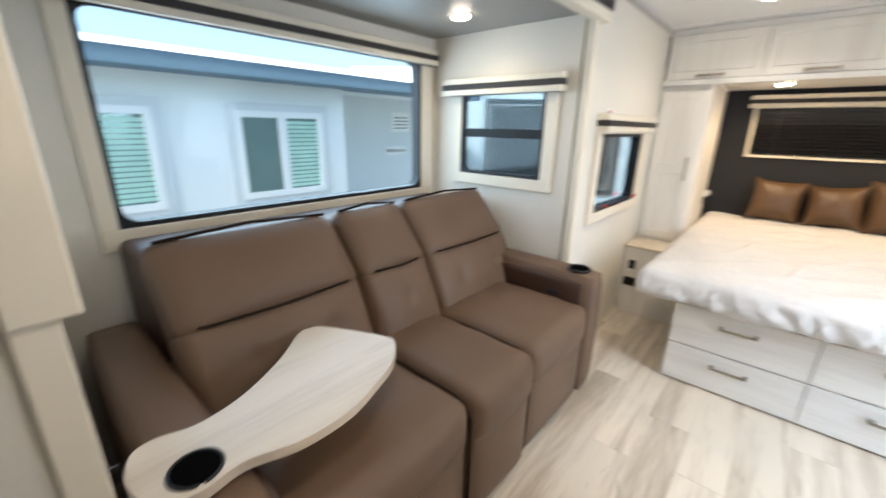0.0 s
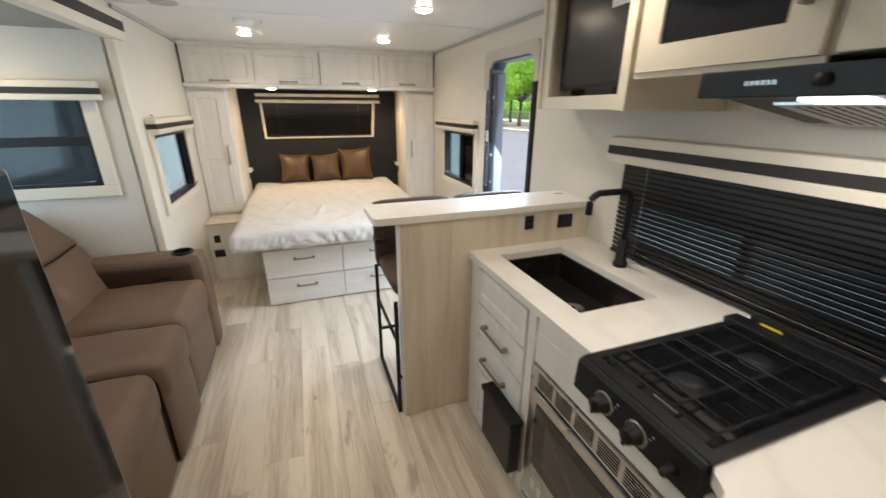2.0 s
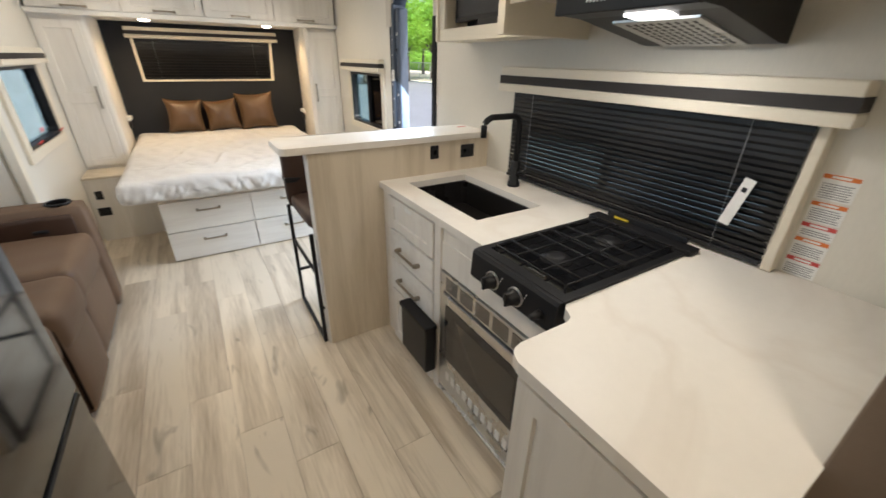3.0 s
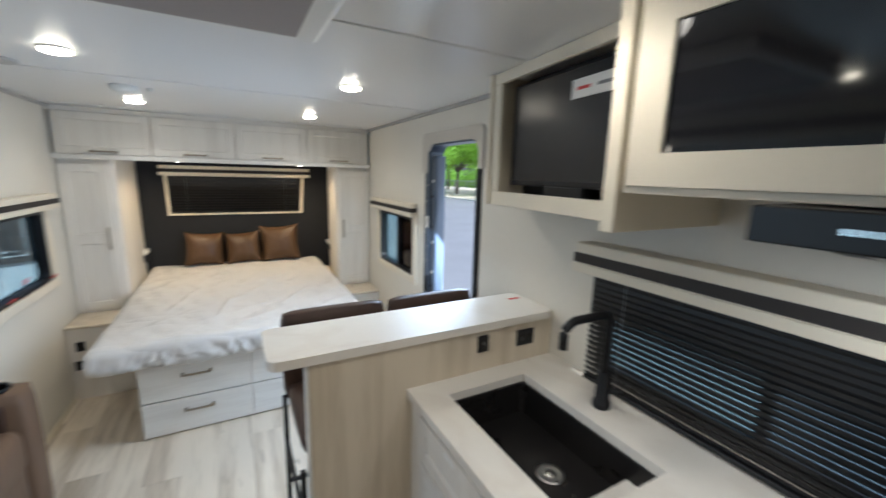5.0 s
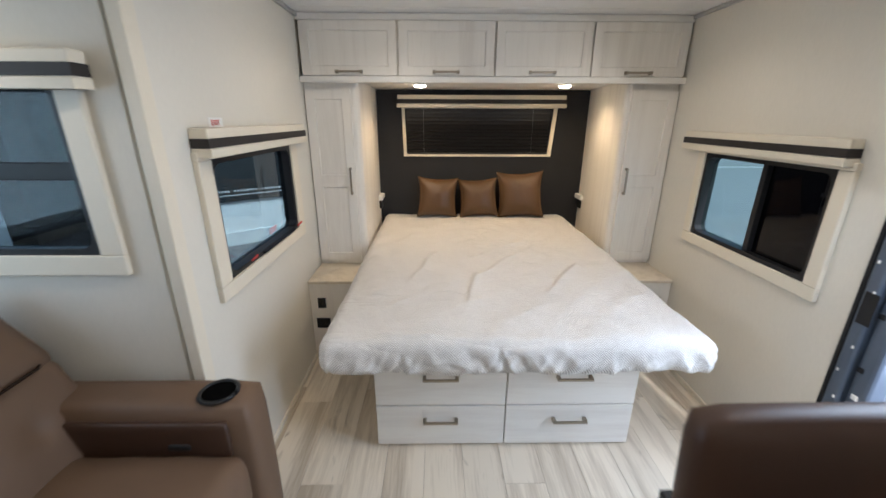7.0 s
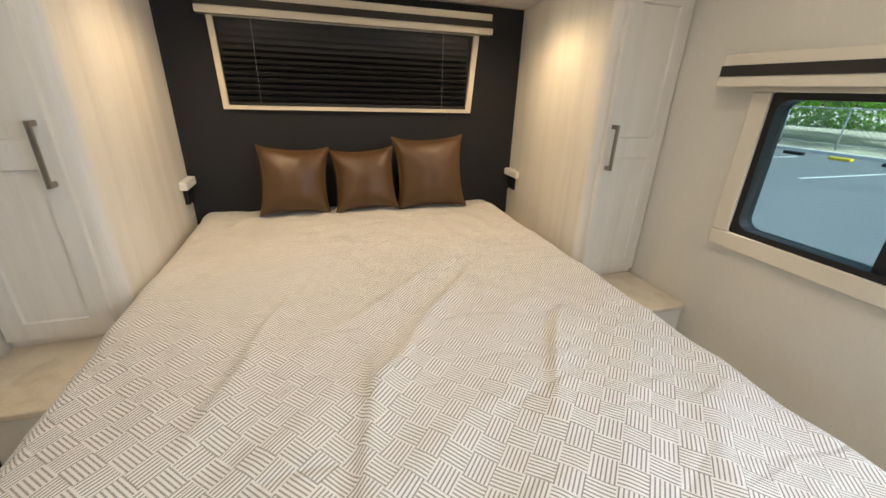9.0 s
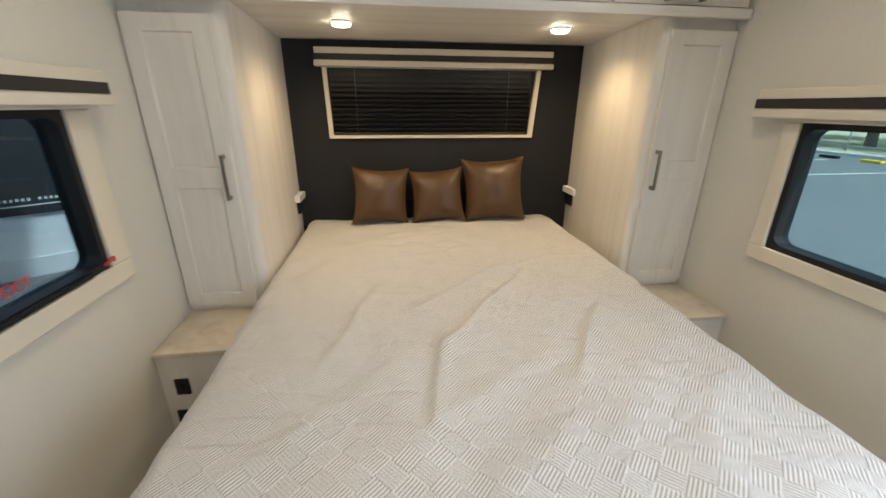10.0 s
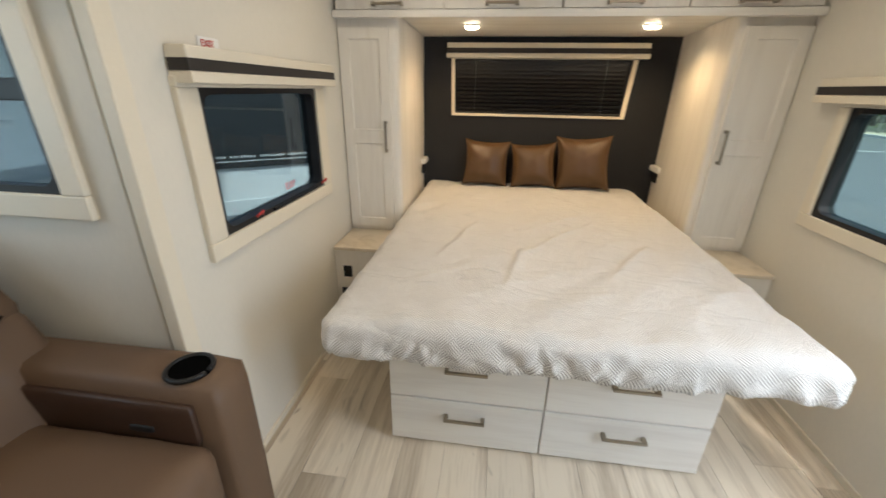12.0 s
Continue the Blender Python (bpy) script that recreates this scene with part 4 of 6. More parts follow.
def duvet_wave(q, p):
    """Creases on the top, loose gathers round the skirt, an uneven lower edge."""
    x, y = q.x, q.y
    down = 0.083 - q.z
    CLOTH.append((x + math.copysign(down, p.x), y, 0.0) if abs(p.x) > abs(p.y) else (x, y + math.copysign(down, p.y), 0.0))
    n1 = noise.noise(Vector((x * 2.4, y * 1.7, 0.3)))
    n2 = noise.noise(Vector((x * 9 + y * 5, y * 4 - x * 5, 1.7)))
    n3 = abs(noise.noise(Vector((x * 4 - y * 3.2, y * 1.5 + x * 1.2, 5.2))))
    h = 0.014 * n1 + 0.009 * n2 - 0.020 * n3
    for cx, cy, turn, half, high in CREASES:
        c, sn = math.cos(radians(turn)), math.sin(radians(turn))
        along, across = (x - cx) * c + (y - cy) * sn, -(x - cx) * sn + (y - cy) * c
        across += 0.02 * noise.noise(Vector((along * 5, cx * 9, 3.3)))
        fade = max(0.0, 1 - (along / half) ** 2)
        wide = 0.012 if across > 0 else 0.035
        h += high * fade * (math.exp(-(across / wide) ** 2) - 0.35 * math.exp(-((across - 0.035) / 0.03) ** 2))
    top = max(0.0, p.z)
    q = q.copy()
    q.z += top * h
    edge = max(abs(p.x), abs(p.y))
    if edge > 0.86:
        w = (edge - 0.86) / 0.14
        s = x * (1 if abs(p.y) > 0.97 else 0.2) + y * (1 if abs(p.x) > 0.97 else 0.2)
        ridge = 1 - 2.4 * abs(noise.noise(Vector((s * 7.5 + q.z * 3, q.z * 4 + s * 2, 4.1))))
        g = 0.9 * ridge + 0.6 * (1 - 2 * abs(noise.noise(Vector((s * 16 - q.z * 9, q.z * 7, 8.1)))))
        out = 0.013 * (g - 0.5) * (1.15 - p.z) * w
        if abs(p.y) >= abs(p.x):
            q.y += math.copysign(out, p.y)
        else:
            q.x += math.copysign(out, p.x)
        if p.z < 0:
            q.z += w * 0.026 * noise.noise(Vector((s * 4.3, 2.2, 0))) * -p.z
    if p.z < -0.9 and edge < 0.97:
        q.z += 0.02
    return q


mat_y0, mat_y1 = 2.325, HEAD - 0.034
mattress = part("mattress", rbox(BM(), (0.485, (mat_y0 + mat_y1) / 2, 0.632), (0.81, (mat_y1 - mat_y0) / 2, 0.083), 0.055, (170, 210, 12), (0, 0, 0.006), wave=duvet_wave), DUVET, None, smooth=True)
mattress.data.attributes.new("cloth", "FLOAT_VECTOR", "POINT").data.foreach_set("vector", [c for v in CLOTH for c in v])
tagged(mattress, "mattress under a white cover printed with fine slanting lines", "mattress")

def plump(q, p):
    q = q.copy()
    e = (1 - abs(p.x) ** 3) * (1 - abs(p.y) ** 3)
    a = math.atan2(p.y, p.x)
    pucker = (abs(p.x) ** 4 + abs(p.y) ** 4) * math.sin(a * 13 + 1.5 * math.sin(a * 3))
    q.z = q.z * (0.08 + 0.92 * e ** 0.55) + 0.006 * noise.noise(Vector((q.x * 15, q.y * 15, p.z * 3))) + 0.003 * pucker * e
    q.x *= 0.92 + 0.15 * abs(p.y) ** 2.5
    q.y *= 0.92 + 0.15 * abs(p.x) ** 2.5
    return q


for i, (x, s, tilt, turn) in enumerate(((0.155, 0.170, 14, 4), (0.515, 0.165, 18, -5), (0.885, 0.195, 12, -3))):
    m = pose(x, 4.40, 0.725 + s * 0.93, 90 - tilt, turn * 0.8, turn)
    bm = rbox(BM(), (0, 0, 0), (s, s, 0.085), 0.012, 26, (0, 0, 0.012), m, plump)
    tagged(part("throw_pillow", bm, PILLOW, None, smooth=True), "square tan leather throw pillow leaning on the headboard", "pillow", "throw pillows")

# fire extinguisher on the wall by the door
fe = thing("fire_extinguisher", "small red fire extinguisher with a white label, hung by the door", "extinguisher", (1.603, 2.29, 0.01))
EX = (1.603, 2.29, 0.01)
part("cylinder", lathe(BM(), EX, [(0.040, 0), (0.048, 0.01), (0.048, 0.235), (0.040, 0.268), (0.018, 0.288)], sides=32), RED, fe, smooth=True)
part("label", lathe(BM(), EX, [(0.0488, 0.06), (0.0488, 0.20)], sides=32), PAPER, fe, "white printed label", True)
part("label_band", lathe(BM(), EX, [(0.0494, 0.165), (0.0494, 0.192)], sides=32), RED_INK, fe, "red label heading", True)
for k in range(5):
    part("text_line", lathe(BM(), EX, [(0.0492, 0.075 + k * 0.016), (0.0492, 0.081 + k * 0.016)], sides=32), GREY_INK, fe)
part("strap", lathe(BM(), EX, [(0.0505, 0.205), (0.0505, 0.222)], sides=32), BLACK, fe, "black strap", True)
part("valve", lathe(BM(), (1.603, 2.29, 0.295), [(0.018, 0), (0.020, 0.03), (0.013, 0.05)]), STEEL, fe, smooth=True)
part("gauge", lathe(BM(), (1.582, 2.29, 0.322), [(0.013, 0), (0.013, -0.008), (0.010, -0.010)], "x"), WHITE, fe, "white pressure gauge", True)
for z, name in ((0.345, "lever"), (0.372, "handle")):
    bm = BM()
    rod(bm, [(1.64, 2.29, z - 0.015), (1.60, 2.29, z), (1.555, 2.288, z + (0.012 if name == "handle" else -0.008))], 0.006, 8)
    part(name, bm, BLACK, fe, "black " + name, True)
bm = BM()
rod(bm, [(1.62, 2.285, 0.33), (1.632, 2.262, 0.36), (1.645, 2.245, 0.33), (1.645, 2.242, 0.27)], 0.007, 8)
part("hose", bm, BLACK, fe, "short black hose", True)
part("bracket", bx(BM(), 1.652, R - 0.001, 2.265, 2.315, 0.02, 0.30, 0.002), BLACK, fe)

# ceiling fittings
bm = lathe(BM(), (-0.37, 2.10, H), [(0.07, 0), (0.072, -0.006), (0.06, -0.012), (0.05, -0.008)])
tagged(part("ceiling_speaker", bm, material("light_grey_plastic", (0.45, 0.45, 0.44), 0.5), None, smooth=True), "round pale grey ceiling speaker", "speaker")
sd = thing("smoke_detector", "white smoke detector on the ceiling", "detector", (-0.02, 2.46, H))
part("body", lathe(BM(), (-0.02, 2.46, H), [(0.06, 0), (0.06, -0.02), (0.045, -0.035), (0.03, -0.036)]), WHITE, sd, smooth=True)
part("sensor", lathe(BM(), (0.09, 2.46, H), [(0.012, 0), (0.012, -0.012), (0.006, -0.02)]), WHITE, sd, smooth=True)
ac = thing("air_conditioner", "grey and white ceiling air conditioner vent unit", "air conditioner", (0.37, 0.70, H))
part("housing", bx(BM(), 0.04, 0.70, 0.36, 1.02, H - 0.055, H - 0.001, 0.02), WHITE, ac)
part("grille", bx(BM(), 0.08, 0.63, 0.40, 0.96, H - 0.060, H - 0.054, 0.002), material("warm_grey_grille", (0.30, 0.27, 0.26), 0.6), ac, "warm grey grille")

# ---- slide-out: reclining sofa and its swivel tray ----
sofa = thing("sofa", "three-seat taupe-brown leather reclining sofa under the wide window", "sofa", (-1.0, 1.19, 0))
FX = -0.435
bm = BM()
bx(bm, -1.62, -0.50, 0.35, 1.97, 0.03, 0.34, 0.02)
part("base", bm, LEATHER, sofa)
for y0, y1 in ((1.97, 2.135), (0.165, 0.335)):
    c = ((-1.58 + FX) / 2, (y0 + y1) / 2, 0.3625)
    bm = rbox(BM(), c, ((FX + 1.58) / 2, (y1 - y0) / 2, 0.3475), 0.035, (12, 6, 10), (0.01, 0.006, 0.006))
    arm = part("armrest", bm, LEATHER, sofa, smooth=True)
    yi = y0 if y0 > 1 else y1
    s = -1 if y0 > 1 else 1
    # darker leather paints the shade on the arm's inner face
    part("inner_panel", rbox(BM(), (-0.86, yi + s * 0.004, 0.60), (0.37, 0.014, 0.068), 0.013, 5), LEATHER_DARK, arm, "inner arm panel, its shade given by darker leather", True)
    if y0 > 1:
        bm = BM()
        rod(bm, [(-0.545 + 0.056 * math.cos(k * math.pi / 14), 2.045 + 0.056 * math.sin(k * math.pi / 14), 0.717) for k in range(28)], 0.0065, 8, True)
        part("cup_holder", bm, BLACK, arm, "black plastic cup holder", True)
        # no recess here: a flat black disc paints the shaded well
        part("cup_well_shade", lathe(BM(), (-0.545, 2.045, 0.714), [(0.055, -0.008), (0.055, 0.0035)]), WELL_SHADE, arm, "flat black disc for the shade inside the cup holder")
        part("lever", rbox(BM(), (-0.64, 1.955, 0.585), (0.035, 0.008, 0.012), 0.007, 4), BLACK, arm, "black recliner lever", True)
seats = ((1.39, 1.965, 0.0), (0.98, 1.382, 0.016), (0.34, 0.972, 0.0))
for y0, y1, dx in seats:
    cy, hy = (y0 + y1) / 2, (y1 - y0) / 2
    bm = rbox(BM(), (-0.76, cy, 0.46), (0.325 + dx, hy, 0.105), 0.05, (24, 24, 8), (0.02, 0.004, 0.018), None,
              lambda q, p: q + Vector((0, 0, 0.006 * max(0, p.z) * noise.noise(Vector((q.x * 8, q.y * 8 + cy * 5, 1.0))))))
    st = part("seat", bm, LEATHER, sofa, smooth=True)
    bm = rbox(BM(), (FX - 0.06 + dx, cy, 0.235), (0.05, hy - 0.002, 0.215), 0.03, (4, 8, 10), (0.018, 0, 0))
    part("front_panel", bm, LEATHER, sofa, smooth=True)
    bm = BM()
    rod(bm, [(FX - 0.055 + dx, y0 + 0.015, 0.545), (FX - 0.04 + dx, y0 + 0.004, 0.50), (FX - 0.035 + dx, y0 + 0.002, 0.42)], 0.004, 6)
    part("piping", bm, PIPING_AND_SHADE, st, smooth=True)
backs = ((1.42, 2.10), (1.02, 1.41), (0.335, 1.01))


def lean(x0, z0, x1, z1, y, thick):
    """Pose of a cushion whose face runs from (x0, z0) up to (x1, z1); local x is thickness, z its height."""
    a = math.degrees(math.atan2(x1 - x0, z1 - z0))
    fx, fz = (x0 + x1) / 2, (z0 + z1) / 2
    n = Vector((math.cos(radians(a)), 0, -math.sin(radians(a))))
    return pose(fx - n.x * thick, y, fz - n.z * thick, 0, a, 0), math.hypot(x1 - x0, z1 - z0) / 2


for y0, y1 in backs:
    cy, hy = (y0 + y1) / 2, (y1 - y0) / 2
    m, hh = lean(-0.94, 0.525, -1.07, 0.825, cy, 0.085)
    tufts = (-0.15, 0.15) if hy > 0.25 else (0.0,)

    def tufted(q, p):
        q = q.copy()
        if p.x > 0:
            q.x -= p.x * sum(0.016 * math.exp(-((q.y - t) ** 2 + (q.z - 0.01) ** 2) / 0.0014) for t in tufts)
            q.x += p.x * 0.005 * noise.noise(Vector((q.y * 9 + cy * 7, q.z * 9, 2.0)))
        return q

    low = part("backrest", rbox(BM(), None, (0.09, hy, hh + 0.012), 0.045, (6, 40, 24), (0.030, 0.003, 0.0), m, tufted), LEATHER, sofa, smooth=True)
    m, hh = lean(-1.06, 0.825, -1.265, 1.062, cy, 0.085)
    part("headrest", rbox(BM(), None, (0.09, hy, hh + 0.016), 0.045, (6, 10, 8), (0.028, 0.003, 0.005), m), LEATHER, sofa, smooth=True)
    bm = BM()
    rod(bm, [(-1.270, y0 + 0.03, 1.061), (-1.274, cy, 1.077), (-1.270, y1 - 0.03, 1.061)], 0.006, 6)
    part("piping", bm, PIPING_AND_SHADE, sofa, "dark piping", True)
# dark rods laid along the sofa's creases stand in for their shade
for y0, y1 in backs:
    bm = BM()
    rod(bm, [(-1.085, y0 + 0.045, 0.822), (-1.054, y0 + 0.08, 0.827), (-1.040, (y0 + y1) / 2, 0.826), (-1.054, y1 - 0.08, 0.827), (-1.085, y1 - 0.045, 0.822)], 0.0045, 6)
    part("crease_shade", bm, PIPING_AND_SHADE, sofa, "dark rod for the shade in the crease below the headrest", True)
for yy in (0.976, 1.386):
    bm = BM()
    rod(bm, [(-0.95, yy, 0.540), (-0.75, yy, 0.545), (-0.52, yy, 0.542), (-0.470, yy, 0.527), (-0.446, yy, 0.48), (-0.442, yy, 0.30), (-0.446, yy, 0.06)], 0.006, 6)
    part("crease_shade", bm, PIPING_AND_SHADE, sofa, "dark rod for the shade in the gap between the seats", True)
for y0, y1, dx in seats:
    bm = BM()
    rod(bm, [(FX - 0.022 + dx, y0 + 0.02, 0.452), (FX - 0.008 + dx, (y0 + y1) / 2, 0.448), (FX - 0.022 + dx, y1 - 0.02, 0.452)], 0.005, 6)
    part("crease_shade", bm, PIPING_AND_SHADE, sofa, "dark rod for the shade in the crease over the footrest", True)
bm = BM()
bx(bm, -1.70, -1.30, 0.34, 2.06, 0.03, 0.99, 0.03)
part("back_frame", bm, LEATHER_DARK, sofa)

tray = thing("swivel_tray", "pale wooden swivel tray with a cup hole on the sofa arm", "tray table", (-0.70, 0.30, 0.711))


def smooth_loop(ctrl, n=7):
    pts, k = [], len(ctrl)
    for i in range(k):
        p0, p1, p2, p3 = (Vector(ctrl[(i + j - 1) % k]) for j in range(4))
        for s in range(n):
            t = s / n
            q = 0.5 * ((2 * p1) + (p2 - p0) * t + (2 * p0 - 5 * p1 + 4 * p2 - p3) * t * t + (3 * p1 - p0 - 3 * p2 + p3) * t ** 3)
            pts.append((q.x, q.y))
    return pts


edge = smooth_loop([(-0.735, 0.15), (-0.755, 0.20), (-0.735, 0.28), (-0.765, 0.40), (-0.85, 0.54), (-0.945, 0.65), (-0.955, 0.70), (-0.92, 0.745), (-0.73, 0.84), (-0.665, 0.838), (-0.59, 0.76), (-0.545, 0.66), (-0.51, 0.55), (-0.51, 0.42), (-0.545, 0.31), (-0.535, 0.22), (-0.57, 0.155), (-0.65, 0.13)])
bm = slab(BM(), edge, "z", 0.722, 0.748)
part("top", bm, TRAY, tray)
part("cup_rim", rod(BM(), [(-0.60 + 0.050 * math.cos(k * math.pi / 14), 0.235 + 0.050 * math.sin(k * math.pi / 14), 0.748) for k in range(28)], 0.004, 8, True), BLACK, tray, "black cup ring", True)
# the tray is solid; this black disc paints the hole's shade
part("cup_well_shade", lathe(BM(), (-0.60, 0.235, 0.7475), [(0.0485, 0.0), (0.0485, 0.0018)]), WELL_SHADE, tray, "flat black disc for the shade inside the cup hole")
part("pivot", lathe(BM(), (-0.68, 0.25, 0.708), [(0.03, 0), (0.03, 0.013)]), BLACK_MATT, tray, smooth=True)

# ---- breakfast bar and stools ----
bar = thing("breakfast_bar", "raised white bar counter on a pale oak panel", "bar counter", (1.1, 1.1, 0))
part("countertop", slab(BM(), outline(0.503, R - 0.003, 0.935, 1.225, 0.035, 6), "z", 1.092, 1.124), COUNTER, bar)
pn = part("panel", bx(BM(), 0.623, R - 0.002, 0.945, 1.01, 0, 1.091, 0.003), OAK, bar)
part("end_cap", bx(BM(), 0.616, 0.6225, 0.943, 1.012, 0, 1.091, 0.002), CAB, bar)
part("bar_label", bx(BM(), 1.575, 1.635, 1.135, 1.155, 1.1241, 1.1248), RED_INK, bar, "small red and white label")
socket("y", 0.945, -1, 1.295, 1.036, False, "black socket in the bar panel")
socket("y", 0.945, -1, 1.512, 1.026, True, "wide black switch plate in the bar panel")


def bar_stool(x0):
    ob = thing("bar_stool", "brown leather bar stool with a black steel sled frame", "stool", (x0 + 0.25, 1.3, 0), group="bar stools")
    x1 = x0 + 0.49
    part("seat", rbox(BM(), ((x0 + x1) / 2, 1.29, 0.705), (0.232, 0.235, 0.045), 0.035, 8, (0.005, 0.005, 0.012)), LEATHER_DARK, ob, smooth=True)
    m = pose((x0 + x1) / 2, 1.535, 0.862, -5, 0, 0)
    part("backrest", rbox(BM(), None, (0.245, 0.038, 0.205), 0.030, 8, (0.003, 0.012, 0.004), m), LEATHER_DARK, ob, smooth=True)
    part("strap", bx(BM(), x0 - 0.003, x1 + 0.003, 1.488, 1.585, 0.815, 0.845, 0.004), BLACK, ob, "black strap round the backrest")
    for lx in (x0 - 0.012, x1 - 0.008):
        for ly in (0.99, 1.51):
            part("leg", bx(BM(), lx, lx + 0.02, ly - 0.01, ly + 0.01, 0.02, 0.68, 0.003), BLACK_MATT, ob)
        part("floor_rail", bx(BM(), lx, lx + 0.02, 0.98, 1.52, 0.0, 0.02, 0.003), BLACK_MATT, ob)
        part("side_rail", bx(BM(), lx + 0.002, lx + 0.018, 1.0, 1.50, 0.44, 0.456, 0.003), BLACK_MATT, ob)
    part("foot_rest", bx(BM(), x0 + 0.008, x1 - 0.008, 0.982, 0.998, 0.22, 0.238, 0.003), BLACK_MATT, ob)
    part("seat_rail", bx(BM(), x0 + 0.008, x1 - 0.008, 1.50, 1.516, 0.22, 0.238, 0.003), BLACK_MATT, ob)
    return ob


stool = bar_stool(0.60)
copy_thing(stool, pose(0.85 + 0.515, 1.3, 0))

# ---- kitchen ----
CX, CT = 0.985, 0.92
ct = thing("kitchen_counter", "white marble-patterned laminate worktop with a cut-out for the sink", "countertop", (1.3, 0.3, 0.89))
SK = (1.085, 1.435, 0.255, 0.845)
bm = BM()
z0, z1 = 0.888, CT
ring(bm, [(R - 0.002, 0.944), (0.965, 0.944), (0.965, 0.036), (R - 0.002, 0.036)], [(SK[1], SK[3]), (SK[0], SK[3]), (SK[0], SK[2]), (SK[1], SK[2])], "z", z0, z1)
slab(bm, [(R - 0.002, 0.036), (1.56, 0.036), (1.56, -0.335), (R - 0.002, -0.335)], "z", z0, z1)
slab(bm, [(R - 0.002, -0.335), (1.56, -0.335), (0.945, -0.335), (0.925, -0.35), (0.915, -0.37), (0.905, -0.385), (0.885, -0.393), (0.735, -0.393), (0.708, -0.40), (0.693, -0.415), (0.685, -0.44), (0.685, -0.868), (R - 0.002, -0.868)], "z", z0, z1)
bmesh.ops.remove_doubles(bm, verts=bm.verts[:], dist=0.0002)
part("worktop", bm, COUNTER, ct)

sk = thing("kitchen_sink", "black composite undermount sink with a steel drain", "sink", (1.26, 0.58, 0.70))
bm = BM()
ring(bm, outline(SK[0] - 0.004, SK[1] + 0.004, SK[2] - 0.004, SK[3] + 0.004, 0.006, 4), outline(SK[0] + 0.008, SK[1] - 0.008, SK[2] + 0.008, SK[3] - 0.008, 0.03, 4), "z", 0.76, 0.887)
bx(bm, SK[0], SK[1], SK[2], SK[3], 0.75, 0.762)
part("bowl", bm, SINK, sk)
part("drain", lathe(BM(), (1.285, 0.525, 0.762), [(0.045, 0), (0.046, 0.003), (0.034, 0.004), (0.030, 0.001), (0.012, 0.001), (0.010, 0.006)]), STEEL, sk, "steel drain", True)

fc = thing("kitchen_faucet", "matt black gooseneck kitchen tap behind the sink", "tap", (1.53, 0.55, CT))
part("base", lathe(BM(), (1.53, 0.55, CT), [(0.030, 0), (0.030, 0.02), (0.024, 0.025), (0.024, 0.12), (0.018, 0.13)]), BLACK_MATT, fc, smooth=True)
bm = BM()
path = [(1.53, 0.55, CT + 0.12), (1.53, 0.55, CT + 0.295)]
path += [(1.53 - 0.045 * (1 - math.cos(radians(a))), 0.55, CT + 0.295 + 0.045 * math.sin(radians(a))) for a in range(15, 91, 15)]
path += [(1.36, 0.55, CT + 0.34)]
path += [(1.36 - 0.04 * math.sin(radians(a)), 0.55, CT + 0.2955 + 0.04 * math.cos(radians(a))) for a in range(15, 91, 15)] + [(1.32, 0.55, CT + 0.255)]
rod(bm, path, 0.014, 12)
part("spout", bm, BLACK_MATT, fc, smooth=True)
part("lever", rod(BM(), [(1.53, 0.525, CT + 0.07), (1.53, 0.48, CT + 0.09)], 0.010), BLACK_MATT, fc, smooth=True)

# base units
u1 = thing("base_cabinet", "whitewashed kitchen unit with two drawers", "cabinet", (1.3, 0.7, 0), group="kitchen base units")
part("body", bx(BM(), CX, R - 0.002, 0.36, 0.944, 0.0, 0.70), CAB, u1)
bm = BM()
bx(bm, CX, CX + 0.05, 0.036, 0.944, 0.701, 0.886)
bx(bm, CX + 0.05, R - 0.002, 0.92, 0.944, 0.701, 0.886)
part("face_frame", bm, CAB, u1)
shaker("false_front", u1, "x", CX - 0.001, -1, 0.395, 0.83, 0.715, 0.878, 0.045)
for v0, v1 in ((0.548, 0.70), (0.355, 0.535)):
    dr = part("drawer_front", bx(BM(), CX - 0.02, CX - 0.001, 0.395, 0.83, v0, v1, 0.003), CAB_H, u1)
    pull(dr, "x", CX - 0.02, -1, 0.51, 0.72, (v0 + v1) / 2, (v0 + v1) / 2)
shaker("door", u1, "x", CX - 0.001, -1, 0.395, 0.83, 0.02, 0.342, 0.05)
part("maker_label", bx(BM(), CX - 0.023, CX - 0.0205, 0.59, 0.65, 0.850, 0.867), PAPER, u1, "small printed label")
bn = thing("waste_bin", "slim black bin hung on the kitchen unit", "bin", (0.93, 0.45, 0.12))
part("body", bx(BM(), 0.905, 0.962, 0.350, 0.605, 0.125, 0.375, 0.008), BLACK, bn)
part("lid", bx(BM(), 0.898, 0.963, 0.342, 0.613, 0.372, 0.398, 0.006), BLACK_MATT, bn)
u2 = thing("oven_cabinet", "whitewashed kitchen unit round the built-in oven", "cabinet", (1.3, 0.15, 0), group="kitchen base units")
part("body", bx(BM(), CX + 0.012, R - 0.002, -0.335, 0.358, 0.0, 0.819), CAB, u2)
part("stile", bx(BM(), CX - 0.012, CX + 0.012, 0.343, 0.393, 0.0, 0.885, 0.002), CAB, u2)
part("lower_rail", bx(BM(), CX - 0.004, CX + 0.012, -0.335, 0.343, 0.0, 0.055, 0.002), CAB, u2)
part("upper_rail", bx(BM(), CX - 0.004, CX + 0.012, -0.335, 0.343, 0.69, 0.819, 0.002), CAB, u2)
ov = thing("built_in_oven", "stainless built-in microwave oven with a dark glass door", "oven", (CX, 0.15, 0.06))
y0, y1 = -0.325, 0.338
bm = BM()
